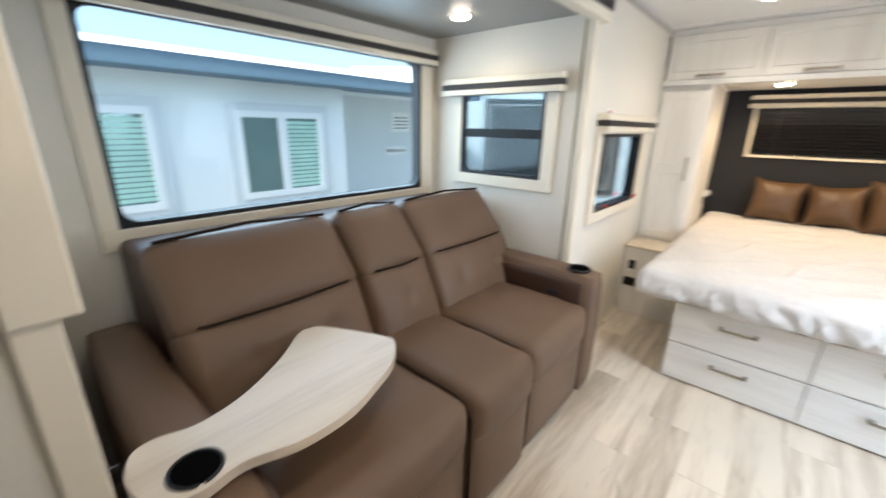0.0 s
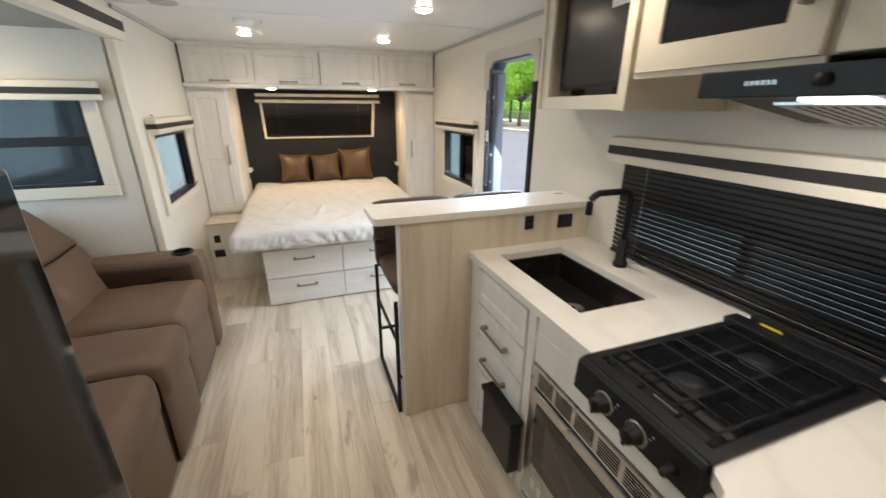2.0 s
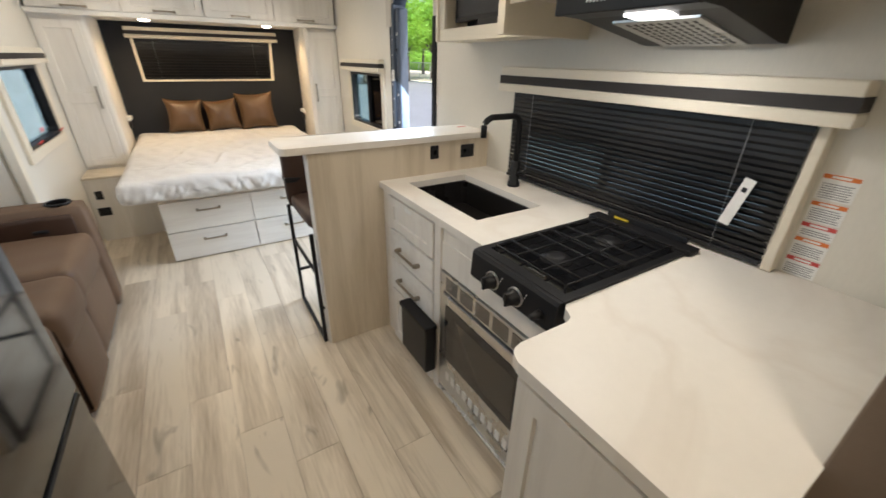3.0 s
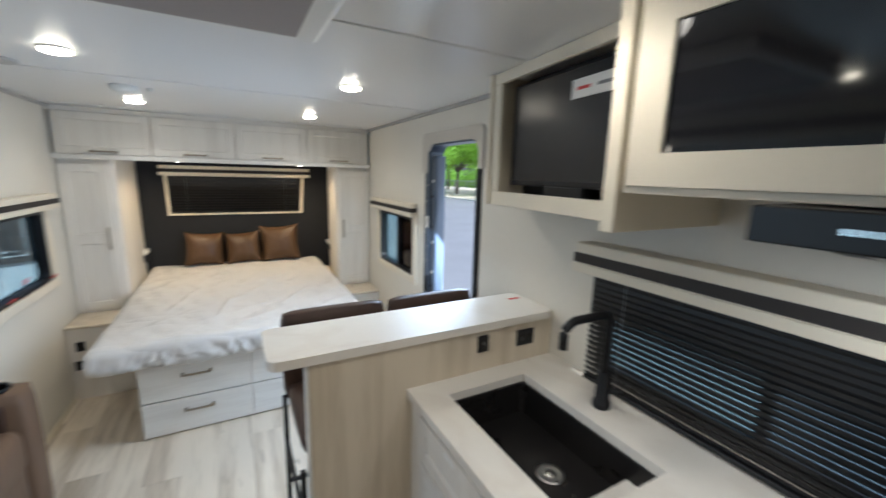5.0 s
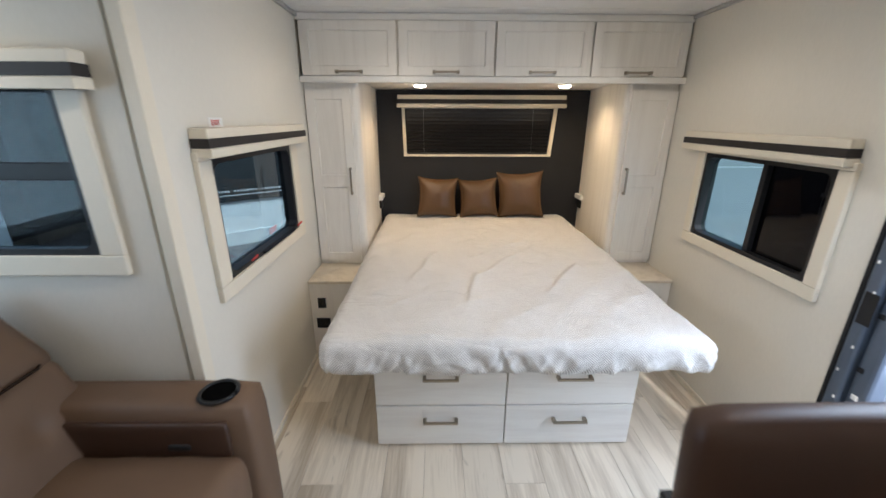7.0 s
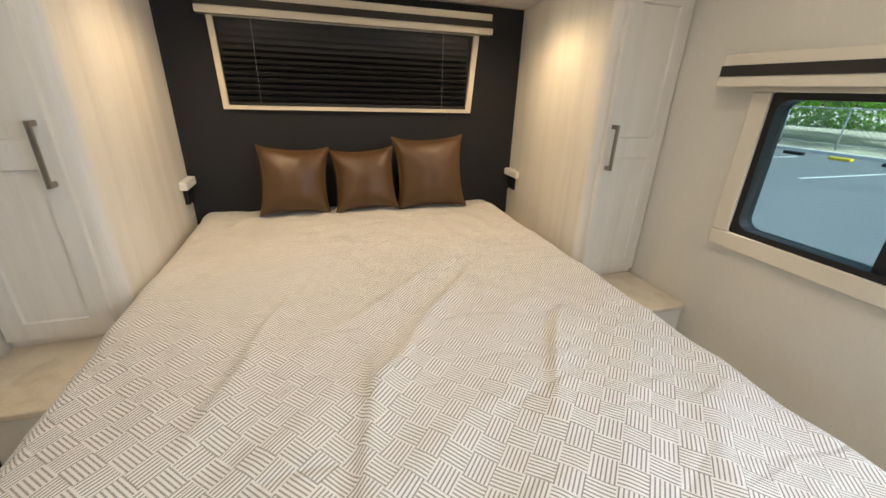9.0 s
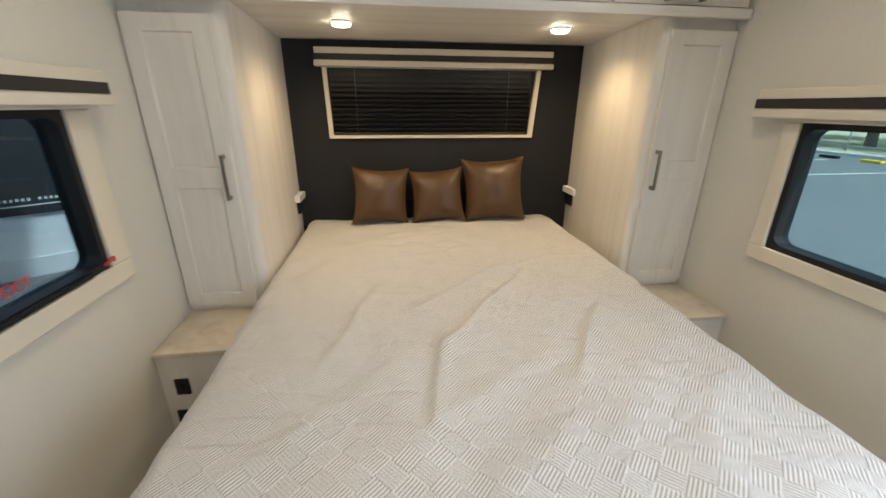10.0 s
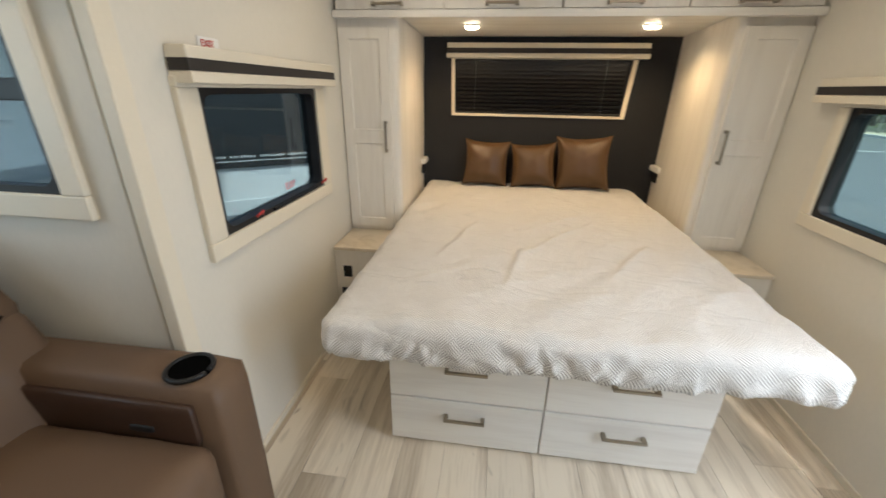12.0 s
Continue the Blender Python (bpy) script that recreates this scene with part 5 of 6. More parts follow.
bx(bm, CX - 0.012, CX + 0.008, y0, y1, 0.600, 0.685, 0.002)
bx(bm, CX - 0.012, CX + 0.008, y0, y1, 0.06, 0.10, 0.002)
bx(bm, CX - 0.012, CX + 0.008, y0, y0 + 0.03, 0.10, 0.60, 0.002)
bx(bm, CX - 0.012, CX + 0.008, y1 - 0.03, y1, 0.10, 0.60, 0.002)
fr_ = part("trim_kit", bm, STEEL, ov)
for k in range(6):
    ya = y1 - 0.045 - k * 0.105
    for j in range(6):
        part("vent_slot", bx(BM(), CX - 0.0135, CX - 0.0115, ya - 0.085, ya, 0.612 + j * 0.011, 0.617 + j * 0.011), BLACK, fr_)
od = part("door", bx(BM(), CX - 0.022, CX + 0.004, y0 + 0.034, y1 - 0.034, 0.215, 0.592, 0.004), STEEL, ov, "stainless door")
part("glass", bx(BM(), CX - 0.0245, CX - 0.0215, y0 + 0.06, y1 - 0.06, 0.26, 0.55, 0.001), SCREEN, od, "dark glass")
part("viewing_pane", bx(BM(), CX - 0.0255, CX - 0.0243, y0 + 0.15, y1 - 0.13, 0.30, 0.51, 0.0005), OVEN_PANE, od, "brown viewing pane")
cp = part("control_panel", bx(BM(), CX - 0.018, CX + 0.004, y0 + 0.034, y1 - 0.034, 0.104, 0.21, 0.002), STEEL, ov)
for k in range(12):
    ya = y1 - 0.07 - k * 0.046
    part("button", bx(BM(), CX - 0.021, CX - 0.0175, ya - 0.026, ya, 0.135, 0.18, 0.002), WHITE, cp, "white key")
part("handle", bx(BM(), CX - 0.05, CX - 0.034, y0 + 0.05, y1 - 0.05, 0.085, 0.10, 0.004), STEEL, ov)
u3 = thing("corner_cabinet", "whitewashed corner unit with a framed door", "cabinet", (1.2, -0.6, 0), group="kitchen base units")
part("body", bx(BM(), 0.72, R - 0.002, -0.868, -0.41, 0.0, 0.886, 0.003), CAB, u3)
shaker("door", u3, "x", 0.719, -1, -0.85, -0.43, 0.03, 0.86, 0.06)
part("filler", bx(BM(), CX + 0.012, R - 0.002, -0.4095, -0.3355, 0.0, 0.886), CAB, u3)

sv = thing("gas_hob", "black two-burner gas hob with knobs on its front", "hob", (1.25, -0.15, CT))
HY0, HY1 = -0.333, 0.034
part("body", bx(BM(), 0.94, 1.50, HY0, HY1, 0.82, 0.922, 0.004), BLACK, sv)
bm = BM()
ring(bm, [(1.50, HY1 + 0.006), (0.93, HY1 + 0.006), (0.93, HY0 - 0.006), (1.50, HY0 - 0.006)], [(1.485, HY1 - 0.02), (0.965, HY1 - 0.02), (0.965, HY0 + 0.02), (1.485, HY0 + 0.02)], "z", 0.9205, 0.930)
part("rim", bm, BLACK_MATT, sv, "raised black rim")
part("glass_top", bx(BM(), 0.966, 1.484, HY0 + 0.021, HY1 - 0.021, 0.9225, 0.9255), GLOSS_BLACK, sv, "glossy black top")
cpn = part("control_panel", slab(BM(), [(0.945, 0.928), (0.918, 0.928), (0.910, 0.918), (0.905, 0.835), (0.915, 0.822), (0.945, 0.822)], "y", HY0 - 0.004, HY1 + 0.004), BLACK_MATT, sv)
for y, rad in ((-0.078, 0.027), (-0.185, 0.027), (-0.285, 0.013)):
    k = part("knob", lathe(BM(), (0.908, y, 0.868), [(rad, 0.0), (rad, -0.010), (rad * 0.8, -0.016), (rad * 0.72, -0.034), (rad * 0.4, -0.036)], "x"), BLACK, cpn, "black knob with a silver ring", True)
    if rad > 0.02:
        part("ring", lathe(BM(), (0.907, y, 0.868), [(rad + 0.004, 0.0), (rad + 0.004, -0.0045), (rad + 0.001, -0.0045)], "x"), STEEL, k, "silver ring", True)
        part("pointer", bx(BM(), 0.866, 0.892, y - 0.0045, y + 0.0045, 0.868 - rad * 0.8, 0.868 + rad * 0.8, 0.002), BLACK, k)
        for q in range(3):
            part("dial_mark", bx(BM(), 0.9035, 0.9065, y - 0.045 + q * 0.006, y - 0.043 + q * 0.006, 0.895 - q * 0.012, 0.899 - q * 0.012), WHITE, cpn)
for q in range(6):
    part("maker_mark", bx(BM(), 0.985, 0.992, -0.155 - q * 0.011, -0.147 - q * 0.011, 0.9256, 0.9262), STEEL, sv, "silver maker's mark")
for cx in (1.10, 1.36):
    b = part("burner", lathe(BM(), (cx, -0.15, 0.9255), [(0.050, 0), (0.050, 0.004), (0.036, 0.007), (0.034, 0.014), (0.020, 0.017), (0.001, 0.0175)]), BLACK_MATT, sv, smooth=True)
    g = BM()
    x0g, x1g, y0g, y1g, zg = cx - 0.122, cx + 0.122, HY0 + 0.035, HY1 - 0.035, 0.944
    rod(g, [(x0g, y0g, zg), (x1g, y0g, zg), (x1g, y1g, zg), (x0g, y1g, zg), (x0g, y0g, zg)], 0.0035, 6)
    for dy in (-0.055, 0.055):
        rod(g, [(x0g, -0.15 + dy, zg + 0.002), (x1g, -0.15 + dy, zg + 0.002)], 0.0035, 6)
    for dx in (-0.06, 0.06):
        rod(g, [(cx + dx, y0g, zg + 0.003), (cx + dx, y1g, zg + 0.003)], 0.0035, 6)
    for px in (x0g, x1g):
        for py in (y0g, y1g):
            rod(g, [(px, py, 0.9255), (px, py, zg)], 0.004, 6)
    part("grate", g, BLACK_MATT, sv, "black wire pan grate", True)
part("back_guard", bx(BM(), 1.50, 1.562, HY0 - 0.02, HY1 + 0.02, 0.9205, 0.940, 0.004), BLACK_MATT, sv)
part("back_lip", bx(BM(), 1.548, 1.562, HY0 + 0.02, HY1 - 0.03, 0.940, 0.962, 0.003), BLACK, sv)
part("warning_label", bx(BM(), 1.5435, 1.5478, -0.09, -0.03, 0.943, 0.950), YELLOW, sv, "yellow warning label")

# tag hanging on the blind, warning labels on the wall
tg = thing("hang_tag", "white cardboard tag hanging in front of the kitchen blind", "tag", (R - 0.065, -0.39, 1.04))
m = pose(R - 0.066, -0.392, 1.108, 0, 0, 0) @ pose(0, 0, 0, 12, 0, 0)
bm = BM()
bx(bm, -0.001, 0.001, -0.016, 0.016, -0.078, 0.078, 0)
bm.transform(m)
part("card", bm, PAPER, tg)
bm = bx(BM(), -0.002, -0.001, -0.007, 0.007, 0.035, 0.05)
bm.transform(m)
part("mark", bm, BLACK, tg)
for z, high, ink in ((1.158, 0.072, ORANGE_INK), (1.092, 0.060, ORANGE_INK), (1.046, 0.042, RED_INK), (0.984, 0.058, ORANGE_INK), (0.923, 0.057, RED_INK)):
    lb = thing("warning_label", "white printed warning label with a coloured heading stuck to the wall", "label", (R, -0.58, z), group="wall warning labels")
    part("sheet", bx(BM(), R - 0.0015, R - 0.0004, -0.625, -0.545, z, z + high), PAPER, lb)
    part("heading", bx(BM(), R - 0.0022, R - 0.0014, -0.624, -0.546, z + high - 0.013, z + high - 0.001), ink, lb, "coloured heading bar")
    part("heading_mark", bx(BM(), R - 0.0026, R - 0.0021, -0.605, -0.565, z + high - 0.010, z + high - 0.004), PAPER, lb)
    for j in range(int((high - 0.020) / 0.0065)):
        part("text_line", bx(BM(), R - 0.0022, R - 0.0014, -0.618 + 0.006 * (j % 3 == 2), -0.551, z + 0.005 + j * 0.0065, z + 0.0072 + j * 0.0065), GREY_INK, lb)

# wall cupboards, hood and television niche
OX = 1.225
oc = thing("wall_cabinet", "cream kitchen wall cupboard with a dark glass door", "cabinet", (1.45, 0.12, 1.67), group="kitchen wall cupboards")
part("body", bx(BM(), OX + 0.02, R - 0.002, -0.155, 0.333, 1.685, H - 0.002), TRIM, oc)
part("side_panel", bx(BM(), OX - 0.012, R - 0.002, 0.336, 0.374, 1.575, H - 0.002, 0.003), TRIM, oc)


def glass_door(parent, y0, y1, glazed):
    z0, z1 = 1.685, 2.085
    bm = BM()
    if glazed:
        ring(bm, [(y1, z1), (y0, z1), (y0, z0), (y1, z0)], [(y1 - 0.075, z1 - 0.08), (y0 + 0.075, z1 - 0.08), (y0 + 0.075, z0 + 0.068), (y1 - 0.075, z0 + 0.068)], "x", OX - 0.002, OX + 0.018)
        d = part("door", bm, TRIM, parent)
        part("glass", bx(BM(), OX + 0.006, OX + 0.010, y0 + 0.07, y1 - 0.07, z0 + 0.06, z1 - 0.07), SCREEN, d, "dark glass panel")
    else:
        d = part("door", bx(bm, OX - 0.002, OX + 0.018, y0, y1, z0, z1, 0.003), TRIM, parent)
    return d


dd = glass_door(oc, -0.145, 0.325, True)
pull(dd, "x", OX - 0.002, -1, -0.105, -0.105, 1.778, 1.95)
part("bottom_rail", bx(BM(), OX + 0.005, OX + 0.019, -0.155, 0.333, 1.668, 1.684, 0.002), TRIM, oc)
oc2 = thing("wall_cabinet", "cream kitchen wall cupboard with a plain door", "cabinet", (1.45, -0.5, 1.67), group="kitchen wall cupboards")
part("body", bx(BM(), OX + 0.02, R - 0.002, -0.868, -0.157, 1.685, H - 0.002), TRIM, oc2)
dd = glass_door(oc2, -0.66, -0.172, False)
pull(dd, "x", OX - 0.002, -1, -0.212, -0.212, 1.778, 1.95)
part("stile", bx(BM(), OX + 0.0, OX + 0.018, -0.868, -0.67, 1.685, 2.085, 0.002), TRIM, oc2)

hd = thing("cooker_hood", "slim black cooker hood under the wall cupboards", "cooker hood", (1.4, -0.12, 1.6))
HD0, HD1 = -0.355, 0.05
part("front", bx(BM(), 1.162, 1.182, HD0, HD1, 1.607, 1.664, 0.003), BLACK, hd)
part("body", slab(BM(), [(1.182, 1.664), (1.182, 1.610), (1.27, 1.606), (1.61, 1.547), (R - 0.003, 1.547), (R - 0.003, 1.664)], "y", HD0 + 0.002, HD1 - 0.002), BLACK, hd)
slope = (1.547 - 1.606) / (1.61 - 1.27)


def under(xx, drop=0.0):
    return 1.606 + slope * (xx - 1.27) - drop


FY0, FY1 = -0.285, -0.035
bm = slab(BM(), [(1.31, under(1.31, -0.01)), (1.31, under(1.31, 0.006)), (1.60, under(1.60, 0.006)), (1.60, under(1.60, -0.01))], "y", FY0, FY1)
flt = part("grease_filter", bm, STEEL, hd, "perforated steel grease filter")
for a in range(8):
    for b in range(9):
        xa, ya = 1.335 + a * 0.031, FY0 + 0.022 + b * 0.0235
        bm = slab(BM(), [(xa, under(xa, 0.004)), (xa, under(xa, 0.0068)), (xa + 0.02, under(xa + 0.02, 0.0068)), (xa + 0.02, under(xa + 0.02, 0.004))], "y", ya, ya + 0.010)
        part("slot", bm, BLACK, flt)
part("lamp_lens", slab(BM(), [(1.235, 1.612), (1.235, 1.600), (1.30, 1.594), (1.30, 1.610)], "y", -0.235, -0.125), HOOD_LENS, hd, "glowing hood lamp")
hl = area_lamp("hood_light", (1.265, -0.18, 1.590), (1.25, -0.18, 0.9), 0.05, 0.1, 1.2, (1.0, 0.95, 0.85))
part("switch", lathe(BM(), (1.162, -0.20, 1.636), [(0.013, 0), (0.012, -0.012)], "x"), BLACK_MATT, hd, smooth=True)
for k in range(6):
    part("maker_mark", bx(BM(), 1.1605, 1.1625, -0.065 - k * 0.011, -0.059 - k * 0.011, 1.631, 1.640), STEEL, hd, "silver maker's mark")

# television in a slanting niche between the wall cupboard and the door
A, B = Vector((1.458, 1.19, 0)), Vector((1.375, 0.376, 0))
axis_u = (B - A).normalized()
inward = Vector((-axis_u.y, axis_u.x, 0))
if inward.x > 0:
    inward = -inward
LEN = (B - A).length
NM = Matrix((( axis_u.x, inward.x, 0, A.x), (axis_u.y, inward.y, 0, A.y), (0, 0, 1, 0), (0, 0, 0, 1)))


def niche(name, mat, parent, *boxes, label="", bev=0.003):
    bm = BM()
    for b in boxes:
        bx(bm, *b, bev)
    bm.transform(NM)
    return part(name, bm, mat, parent, label)


tn = thing("television_niche", "cream niche frame across the corner holding the television", "cabinet", (1.5, 1.0, 1.57))
niche("face_frame", TRIM, tn, (0, LEN, -0.02, 0, 1.577, 1.635), (0, LEN, -0.02, 0, 2.075, H - 0.002), (0, 0.075, -0.02, 0, 1.635, 2.075), (LEN - 0.04, LEN, -0.02, 0, 1.635, 2.075))
niche("niche_floor", TRIM, tn, (0.03, LEN - 0.01, -0.16, -0.02, 1.577, 1.59))
part("end_panel", bx(BM(), 1.44, R - 0.002, 1.17, 1.187, 1.577, H - 0.002, 0.002), TRIM, tn)
niche("niche_back", BLACK, tn, (0.03, LEN - 0.01, -0.165, -0.16, 1.59, H - 0.01))
tv = thing("television", "flat television with a black bezel and paper strip", "television", (1.5, 1.0, 1.64))
niche("body", BLACK, tv, (0.10, LEN - 0.03, -0.085, -0.05, 1.665, 2.06), bev=0.006)
niche("screen", TV_SCREEN, tv, (0.112, LEN - 0.042, -0.051, -0.0485, 1.685, 2.05), bev=0.001)
niche("stand", BLACK, tv, (LEN * 0.5 - 0.08, LEN * 0.5 + 0.12, -0.11, -0.05, 1.591, 1.67), bev=0.006)
niche("paper_strip", PAPER, tv, (LEN * 0.55, LEN - 0.05, -0.0487, -0.0475, 1.955, 2.015), bev=0, label="white promotional paper strip")
for k in range(3):
    niche("print", RED_INK if k != 1 else GREY_INK, tv, (LEN * 0.58 + k * 0.09, LEN * 0.58 + k * 0.09 + 0.06, -0.0477, -0.047, 1.98, 1.990), bev=0)

# ---- refrigerator ----
rf = thing("refrigerator", "tall glossy black refrigerator across from the kitchen", "refrigerator", (-0.35, -0.44, 0))
part("body", bx(BM(), L + 0.002, -0.10, -0.78, -0.16, 0.02, 1.525, 0.006), BLACK, rf)
part("lower_door", bx(BM(), -0.098, -0.048, -0.78, -0.158, 0.06, 0.98, 0.006), GLOSS_BLACK, rf)
part("upper_door", bx(BM(), -0.098, -0.048, -0.78, -0.158, 0.986, 1.525, 0.006), GLOSS_BLACK, rf)
part("plinth", bx(BM(), L + 0.002, -0.11, -0.78, -0.16, 0.0, 0.055, 0.003), BLACK_MATT, rf)

# ---- outdoors ----
gm = BM()
bx(gm, -60, 22.0, -60, 80, GROUND - 0.2, GROUND)
tagged(part("ground", gm, ASPHALT), "grey asphalt car park", "ground", kind="structure")
gm = BM()
bx(gm, 22.0, 400, -200, 300, GROUND - 0.2, GROUND + 0.10, 0.02)
tagged(part("ground_verge", gm, DRY_GROUND), "dry earth verge behind a kerb", "ground", kind="structure")
gm = BM()
bx(gm, -400, -60, -200, 300, GROUND - 0.2, GROUND - 0.01)
bx(gm, -60, 22, 80, 300, GROUND - 0.2, GROUND - 0.01)
bx(gm, -60, 22, -200, -60, GROUND - 0.2, GROUND - 0.01)
tagged(part("ground_far", gm, ASPHALT), "far ground", "ground", kind="structure")
for k, (x, y, s) in enumerate(((14.0, 13.5, 0.0), (14.0, 17.0, 0.0), (14.0, 10.0, 0.0), (14.0, 6.5, 0.0), (14, 20.5, 0))):
    ln = part("road_marking", bx(BM(), x, x + 5.5, y, y + 0.12, GROUND + 0.001, GROUND + 0.006), ROAD_PAINT)
    tagged(ln, "worn white parking line", "road marking", "parking lines", "structure")
for k in range(9):
    yb = 7.0 + k * 1.7
    bp = part("wheel_stop", bx(BM(), 20.1, 20.35, yb, yb + 0.75, GROUND + 0.002, GROUND + 0.12, 0.03), YELLOW if k % 2 else BLACK)
    tagged(bp, "yellow and black rubber wheel stop", "wheel stop", "wheel stops")
tagged(part("kerb_line", bx(BM(), 21.9, 22.05, -40, 70, GROUND - 0.05, GROUND + 0.13, 0.02), ROAD_PAINT), "white kerb", "kerb", kind="structure")
fence = thing("chain_link_fence", "chain-link fence with galvanised posts behind the car park", "fence", (23.5, 15, GROUND + 0.1))
for k in range(32):
    y = -8 + k * 2.5
    part("post", rod(BM(), [(23.5, y, GROUND + 0.1), (23.5, y, GROUND + 1.95)], 0.035, 8), WIRE, fence, smooth=True)
part("top_rail", rod(BM(), [(23.5, -8, GROUND + 1.92), (23.5, 70, GROUND + 1.92)], 0.03, 8), WIRE, fence, smooth=True)
part("mid_rail", rod(BM(), [(23.5, -8, GROUND + 0.35), (23.5, 70, GROUND + 0.35)], 0.02, 8), WIRE, fence, smooth=True)
bm = BM()
for k in range(320):
    y = -4 + k * 0.22
    for s in (-1, 1):
        a, b = Vector((23.5, y, GROUND + 0.12)), Vector((23.5, y + s * 1.8, GROUND + 1.9))
        w = Vector((0, 0.008, 0))
        vs = [bm.verts.new(q) for q in (a - w, a + w, b + w, b - w)]
        bm.faces.new(vs)
tagged(part("wire_mesh", bm, WIRE, fence), kind="stuff")


def tree(x, y, height, spread, seed, leaves):
    rnd = random.Random(seed)
    z = GROUND + 0.08
    ob = thing("tree", "young green broadleaf tree with a leaning grey trunk", "tree", (x, y, z), group="trees")
    bm = BM()
    tips = []
    rod(bm, [(x, y, z), (x + 0.1, y + 0.15, z + height * 0.15), (x + 0.05, y - 0.1, z + height * 0.32)], [0.28, 0.22, 0.18], 9)
    base = Vector((x + 0.05, y - 0.1, z + height * 0.32))
    for k in range(9):
        a = k * 2.4 + rnd.random()
        reach = spread * (0.45 + 0.5 * rnd.random())
        end = base + Vector((math.cos(a) * reach, math.sin(a) * reach, height * (0.15 + 0.45 * rnd.random())))
        midp = base.lerp(end, 0.5) + Vector((0, 0, 0.5 * rnd.random()))
        rod(bm, [base, midp, end], [0.12, 0.07, 0.02], 7)
        tips += [end, midp.lerp(end, 0.5), midp]
    part("trunk", bm, BARK, ob, smooth=True)
    verts, faces = [], []
    for _ in range(leaves):
        c = rnd.choice(tips) + Vector((rnd.gauss(0, 0.75), rnd.gauss(0, 0.75), rnd.gauss(0, 0.55)))
        u = Vector((rnd.gauss(0, 1), rnd.gauss(0, 1), rnd.gauss(0, 0.6))).normalized()
        w = u.orthogonal().normalized()
        w.rotate(Matrix.Rotation(rnd.random() * 6.3, 3, u))
        s = 0.09 + 0.12 * rnd.random()
        i = len(verts)
        verts += [c - u * s, c + w * s * 0.5, c + u * s, c - w * s * 0.5]
        faces.append((i, i + 1, i + 2, i + 3))
    me = bpy.data.meshes.new("crown")
    me.from_pydata([tuple(v) for v in verts], [], faces)
    me.materials.append(LEAF)
    cr = new("crown", me)
    cr.parent = ob
    cr.matrix_parent_inverse = placed(ob).inverted()
    tagged(cr, kind="stuff")
    return ob


for k, (x, y, hgt, sp) in enumerate(((27, 21, 8.5, 4.5), (27.5, 14, 8, 4.2), (27, 29, 9, 4.5), (29, 37, 9, 4.8), (28, 7, 8, 4), (33, 24, 10, 5), (34, 16, 10, 5), (27, 45, 9, 5), (27.5, 53, 9, 5), (26, 61, 9.5, 5), (33, 41, 11, 5.5), (34, 50, 11, 5.5), (34, 60, 11, 5.5), (35, 32, 11, 5.5), (15, 37, 9, 4.6), (21.5, 41, 9, 4.6), (9, 41, 8.5, 4.4))):
    tree(x, y, hgt, sp, 11 + k, 9000)

# low scrub and woods closing the view behind the fence
rnd = random.Random(77)
verts, faces = [], []
for _ in range(26000):
    y = rnd.uniform(-12, 115)
    top = 4.2 + 1.6 * math.sin(y * 0.31) + 1.1 * math.sin(y * 0.83 + 1)
    c = Vector((46 + rnd.uniform(-2.5, 2.5), y, GROUND + 0.1 + top * rnd.random() ** 1.2))
    u = Vector((rnd.gauss(0, 1), rnd.gauss(0, 1), rnd.gauss(0, 1))).normalized()
    w = u.orthogonal().normalized()
    z = 0.18 + 0.2 * rnd.random()
    i = len(verts)
    verts += [tuple(c - u * z), tuple(c + w * z * 0.6), tuple(c + u * z), tuple(c - w * z * 0.6)]
    faces.append((i, i + 1, i + 2, i + 3))
me = bpy.data.meshes.new("far_woods")
me.from_pydata(verts, [], faces)
me.materials.append(LEAF)
tagged(new("far_woods", me), "green scrub and far trees behind the fence", "woods", kind="stuff")

# neighbouring office building along the slide-out side
BX = -4.5
ob = thing("office_building", "pale grey single-storey office with white windows and a slate-blue fascia", "building", (BX - 3, 2, GROUND))
part("wall", bx(BM(), BX - 5, BX, -9, 3.36, GROUND, 1.90), STUCCO, ob)
# eaves shade is put into this wall's darker siding colour
part("set_back_wall", bx(BM(), BX - 5, BX - 0.9, 3.36, 5.9, GROUND, 1.90), STUCCO_SHADE, ob, "wall set back under the eaves, siding coloured darker for shade")
part("fascia", bx(BM(), BX - 0.2, BX + 0.35, -9.4, 6.0, 1.875, 2.02, 0.01), FASCIA, ob, "slate-blue fascia")
part("soffit", bx(BM(), BX - 1.0, BX - 0.2, -9.4, 6.0, 1.88, 1.90), STUCCO, ob)
bm = BM()
slab(bm, [(BX + 0.36, 2.021), (BX - 5.4, 2.021), (BX - 5.4, 2.25), (BX - 2.5, 2.5)], "y", -9.4, 6.0)
part("roof", bm, ROOF, ob, "pale roof")


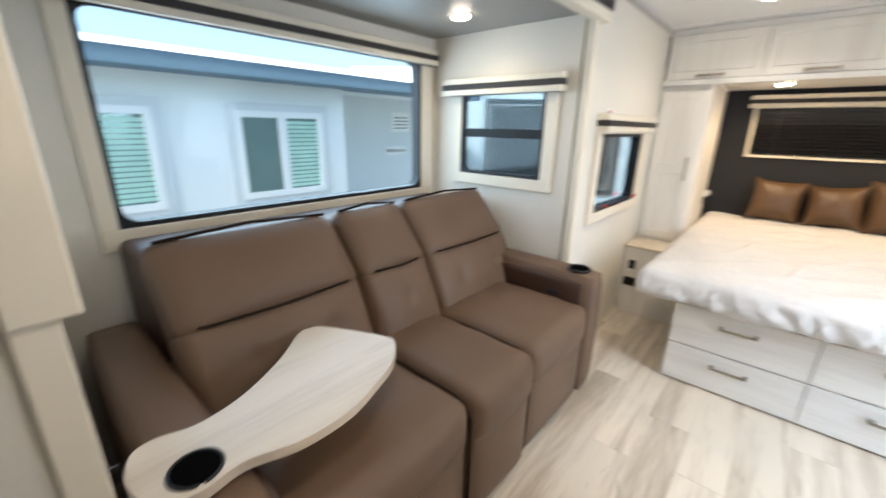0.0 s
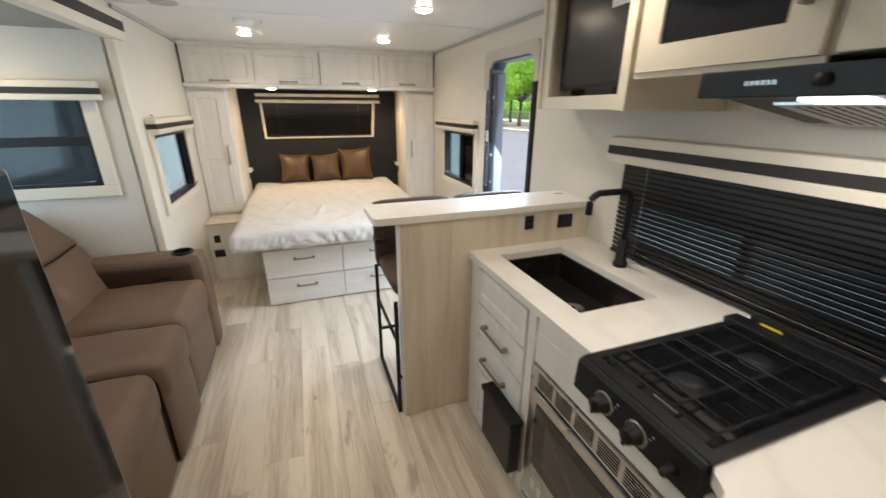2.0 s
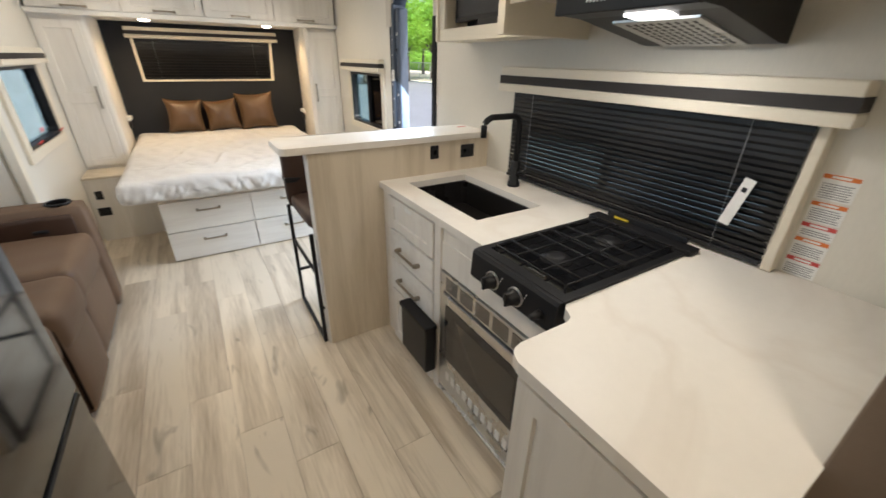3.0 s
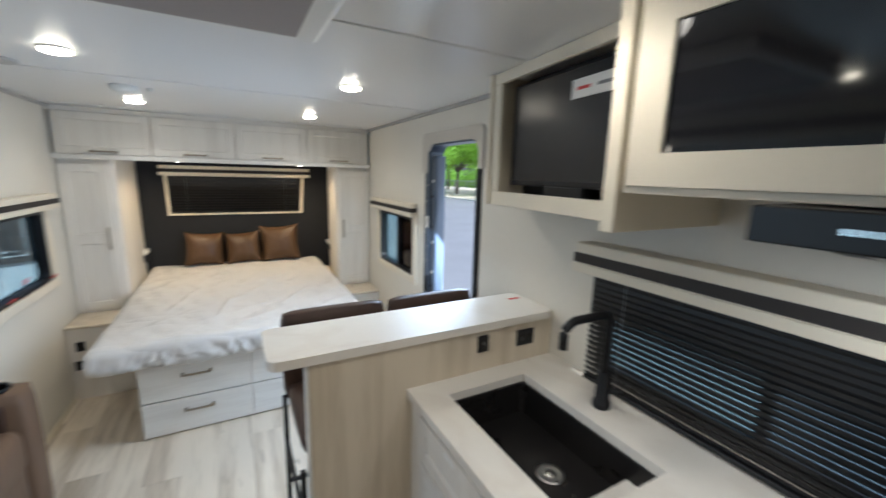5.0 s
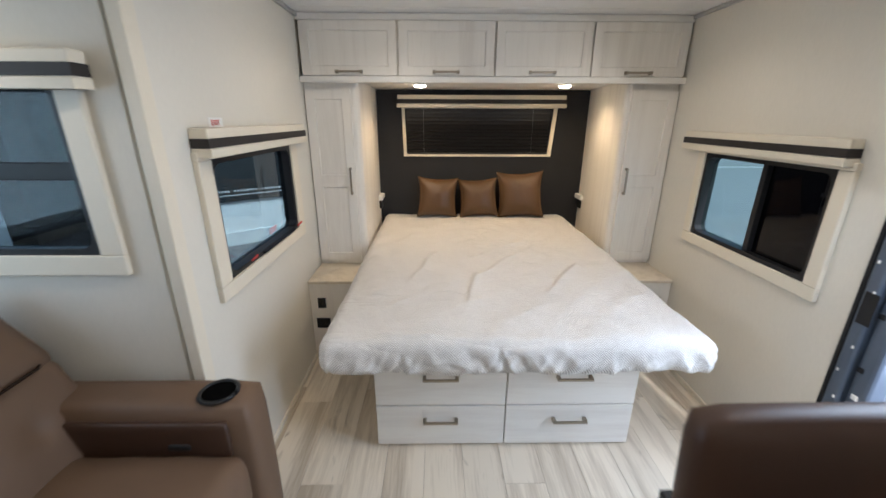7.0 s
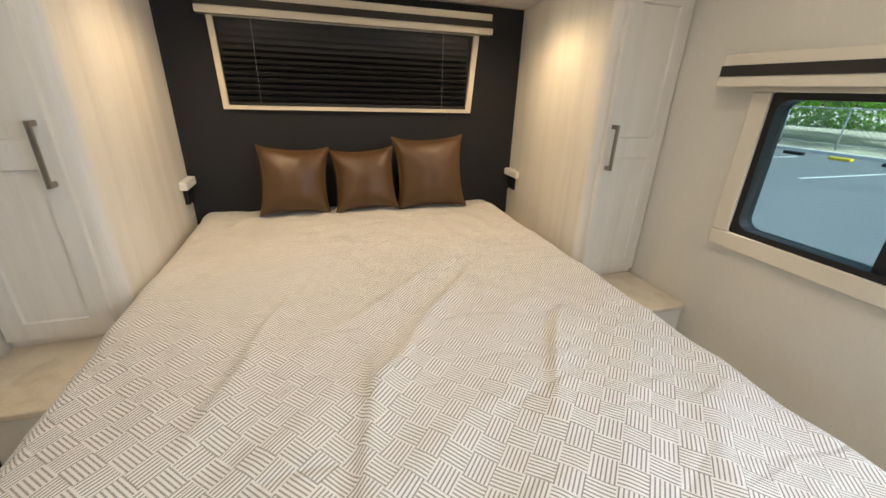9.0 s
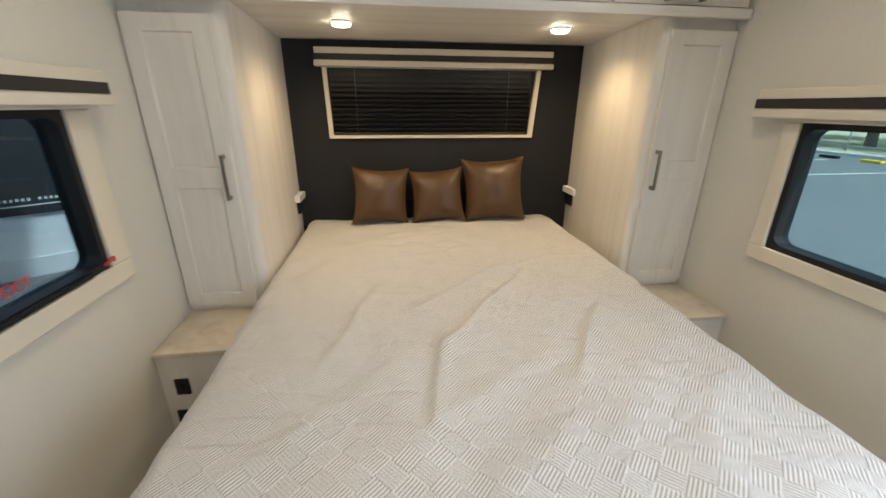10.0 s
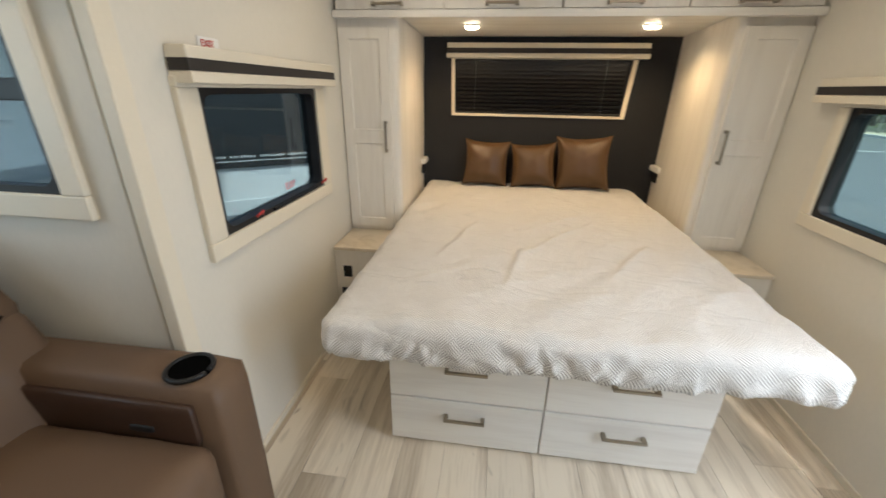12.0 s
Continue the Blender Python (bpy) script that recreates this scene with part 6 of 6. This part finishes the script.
def office_window(y0, y1, z0, z1, blind_mat):
    w = part("window", ring(BM(), [(y1, z1), (y0, z1), (y0, z0), (y1, z0)], [(y1 - 0.07, z1 - 0.07), (y0 + 0.07, z1 - 0.07), (y0 + 0.07, z0 + 0.07), (y1 - 0.07, z0 + 0.07)], "x", BX + 0.002, BX + 0.05), WHITE, ob, "white sliding window")
    part("casing", ring(BM(), [(y1 + 0.09, z1 + 0.09), (y0 - 0.09, z1 + 0.09), (y0 - 0.09, z0 - 0.09), (y1 + 0.09, z0 - 0.09)], [(y1, z1), (y0, z1), (y0, z0), (y1, z0)], "x", BX + 0.001, BX + 0.03), STUCCO_SHADE, w, "grey casing")
    ym = (y0 + y1) / 2
    part("stile", bx(BM(), BX + 0.01, BX + 0.045, ym - 0.05, ym + 0.05, z0 + 0.07, z1 - 0.07), WHITE, w)
    for a, b, mat in ((y0 + 0.06, ym - 0.05, BLIND_DIM), (ym + 0.05, y1 - 0.06, blind_mat)):
        part("pane", bx(BM(), BX + 0.012, BX + 0.016, a, b, z0 + 0.06, z1 - 0.06), OFFICE_PANE, w, "pane with a blind behind it")
        for k in range(16):
            zz = z0 + 0.09 + k * (z1 - z0 - 0.18) / 16
            part("blind_slat", bx(BM(), BX + 0.0165, BX + 0.019, a, b, zz, zz + 0.038), mat, w)
    return w


office_window(1.92, 3.0, 0.58, 1.56, BLIND_GREEN)
office_window(0.05, 1.17, 0.58, 1.56, BLIND_GREEN)
office_window(-2.6, -1.5, 0.58, 1.56, BLIND_GREEN)
XS = BX - 0.9
nt_ = thing("wall_notice", "white paper notice on the set-back office wall", "notice", (XS, 4.9, 1.2))
part("sheet", bx(BM(), XS + 0.002, XS + 0.008, 5.0, 5.45, 1.32, 1.66), PAPER, nt_)
for k in range(4):
    part("text_line", bx(BM(), XS + 0.008, XS + 0.010, 5.05, 5.40, 1.38 + k * 0.06, 1.40 + k * 0.06), GREY_INK, nt_)
ns = thing("wall_plate", "small black and white plate on the set-back office wall", "sign", (XS, 4.9, 1.0))
part("plate", bx(BM(), XS + 0.002, XS + 0.008, 4.85, 5.35, 0.92, 1.06), PAPER, ns)
words("Welcome", 0.115, "x", XS + 0.0095, 4.875, 0.955, BLACK, ns)
# slanting facade with a dark sign board, seen through the side windows
FM = Matrix(((0.80, 0.60, 0, -4.8), (0.60, -0.80, 0, 7.2), (0, 0, 1, 0), (0, 0, 0, 1)))


def facade(name, mat, parent, *b, label="", bev=0.0):
    bm = bx(BM(), *b, bev)
    bm.transform(FM)
    return part(name, bm, mat, parent, label)


bw = thing("sales_office", "pale office front standing at an angle, with dark glazing", "building", (-3.5, 8.5, GROUND))
facade("wall", STUCCO, bw, -2.9, 7.0, -3.0, 0.0, GROUND, 2.6)
facade("plinth", STUCCO_SHADE, bw, -2.9, 7.0, 0.0, 0.04, GROUND, GROUND + 0.25)
gl = facade("glazing", SCREEN, bw, -2.7, -0.47, 0.001, 0.02, GROUND + 0.3, 2.2, label="dark glazed front")
for u in (-2.7, -1.5, -0.54):
    facade("mullion", STUCCO_SHADE, gl, u, u + 0.07, 0.02, 0.05, GROUND + 0.3, 2.2)
facade("column", WHITE, bw, -0.42, -0.12, 0.0, 0.08, GROUND, 2.5, label="white column")
sg = thing("sign_board", "dark sign board with a white border and small lettering", "sign", (-4.0, 7.8, 0.1))
facade("board", SIGN_BLACK, sg, -0.06, 2.75, 0.002, 0.05, 0.08, 2.0, bev=0.005)
for b in ((0.02, 2.62, 0.05, 0.056, 0.19, 0.205), (0.02, 2.62, 0.05, 0.056, 1.88, 1.895), (0.02, 0.035, 0.05, 0.056, 0.205, 1.88), (2.605, 2.62, 0.05, 0.056, 0.205, 1.88)):
    facade("border", WHITE, sg, *b, label="white border line")
for k in range(46):
    if k % 9 != 8:
        facade("letter_mark", WHITE, sg, 0.12 + k * 0.052, 0.15 + k * 0.052, 0.05, 0.054, 0.255, 0.29)

# ---- floor planks ----
PW, PL = 0.182, 1.22
cache = {}
rnd = random.Random(5)
col = 0
x = SLX
while x < R - 0.01:
    w = min(PW, R - x)
    y_lo, y_hi = (SL0, SL1) if x + w < L else (REAR, HEAD)
    y = y_lo - rnd.random() * PL
    while y < y_hi:
        a, b = max(y, y_lo), min(y + PL, y_hi)
        if b - a > 0.02:
            key = (round(w, 3), round(b - a, 3))
            if key not in cache:
                cache[key] = mesh_of("plank", bx(BM(), 0.0005, w - 0.0005, 0.0005, b - a - 0.0005, -0.008, 0.0, 0.0008, 1), PLANK)
            pk = new("plank", cache[key])
            pk.matrix_basis = Matrix.Translation((x, a, 0))
            pk.parent = floor
            pk.matrix_parent_inverse = placed(floor).inverted()
        y += PL
    x += PW
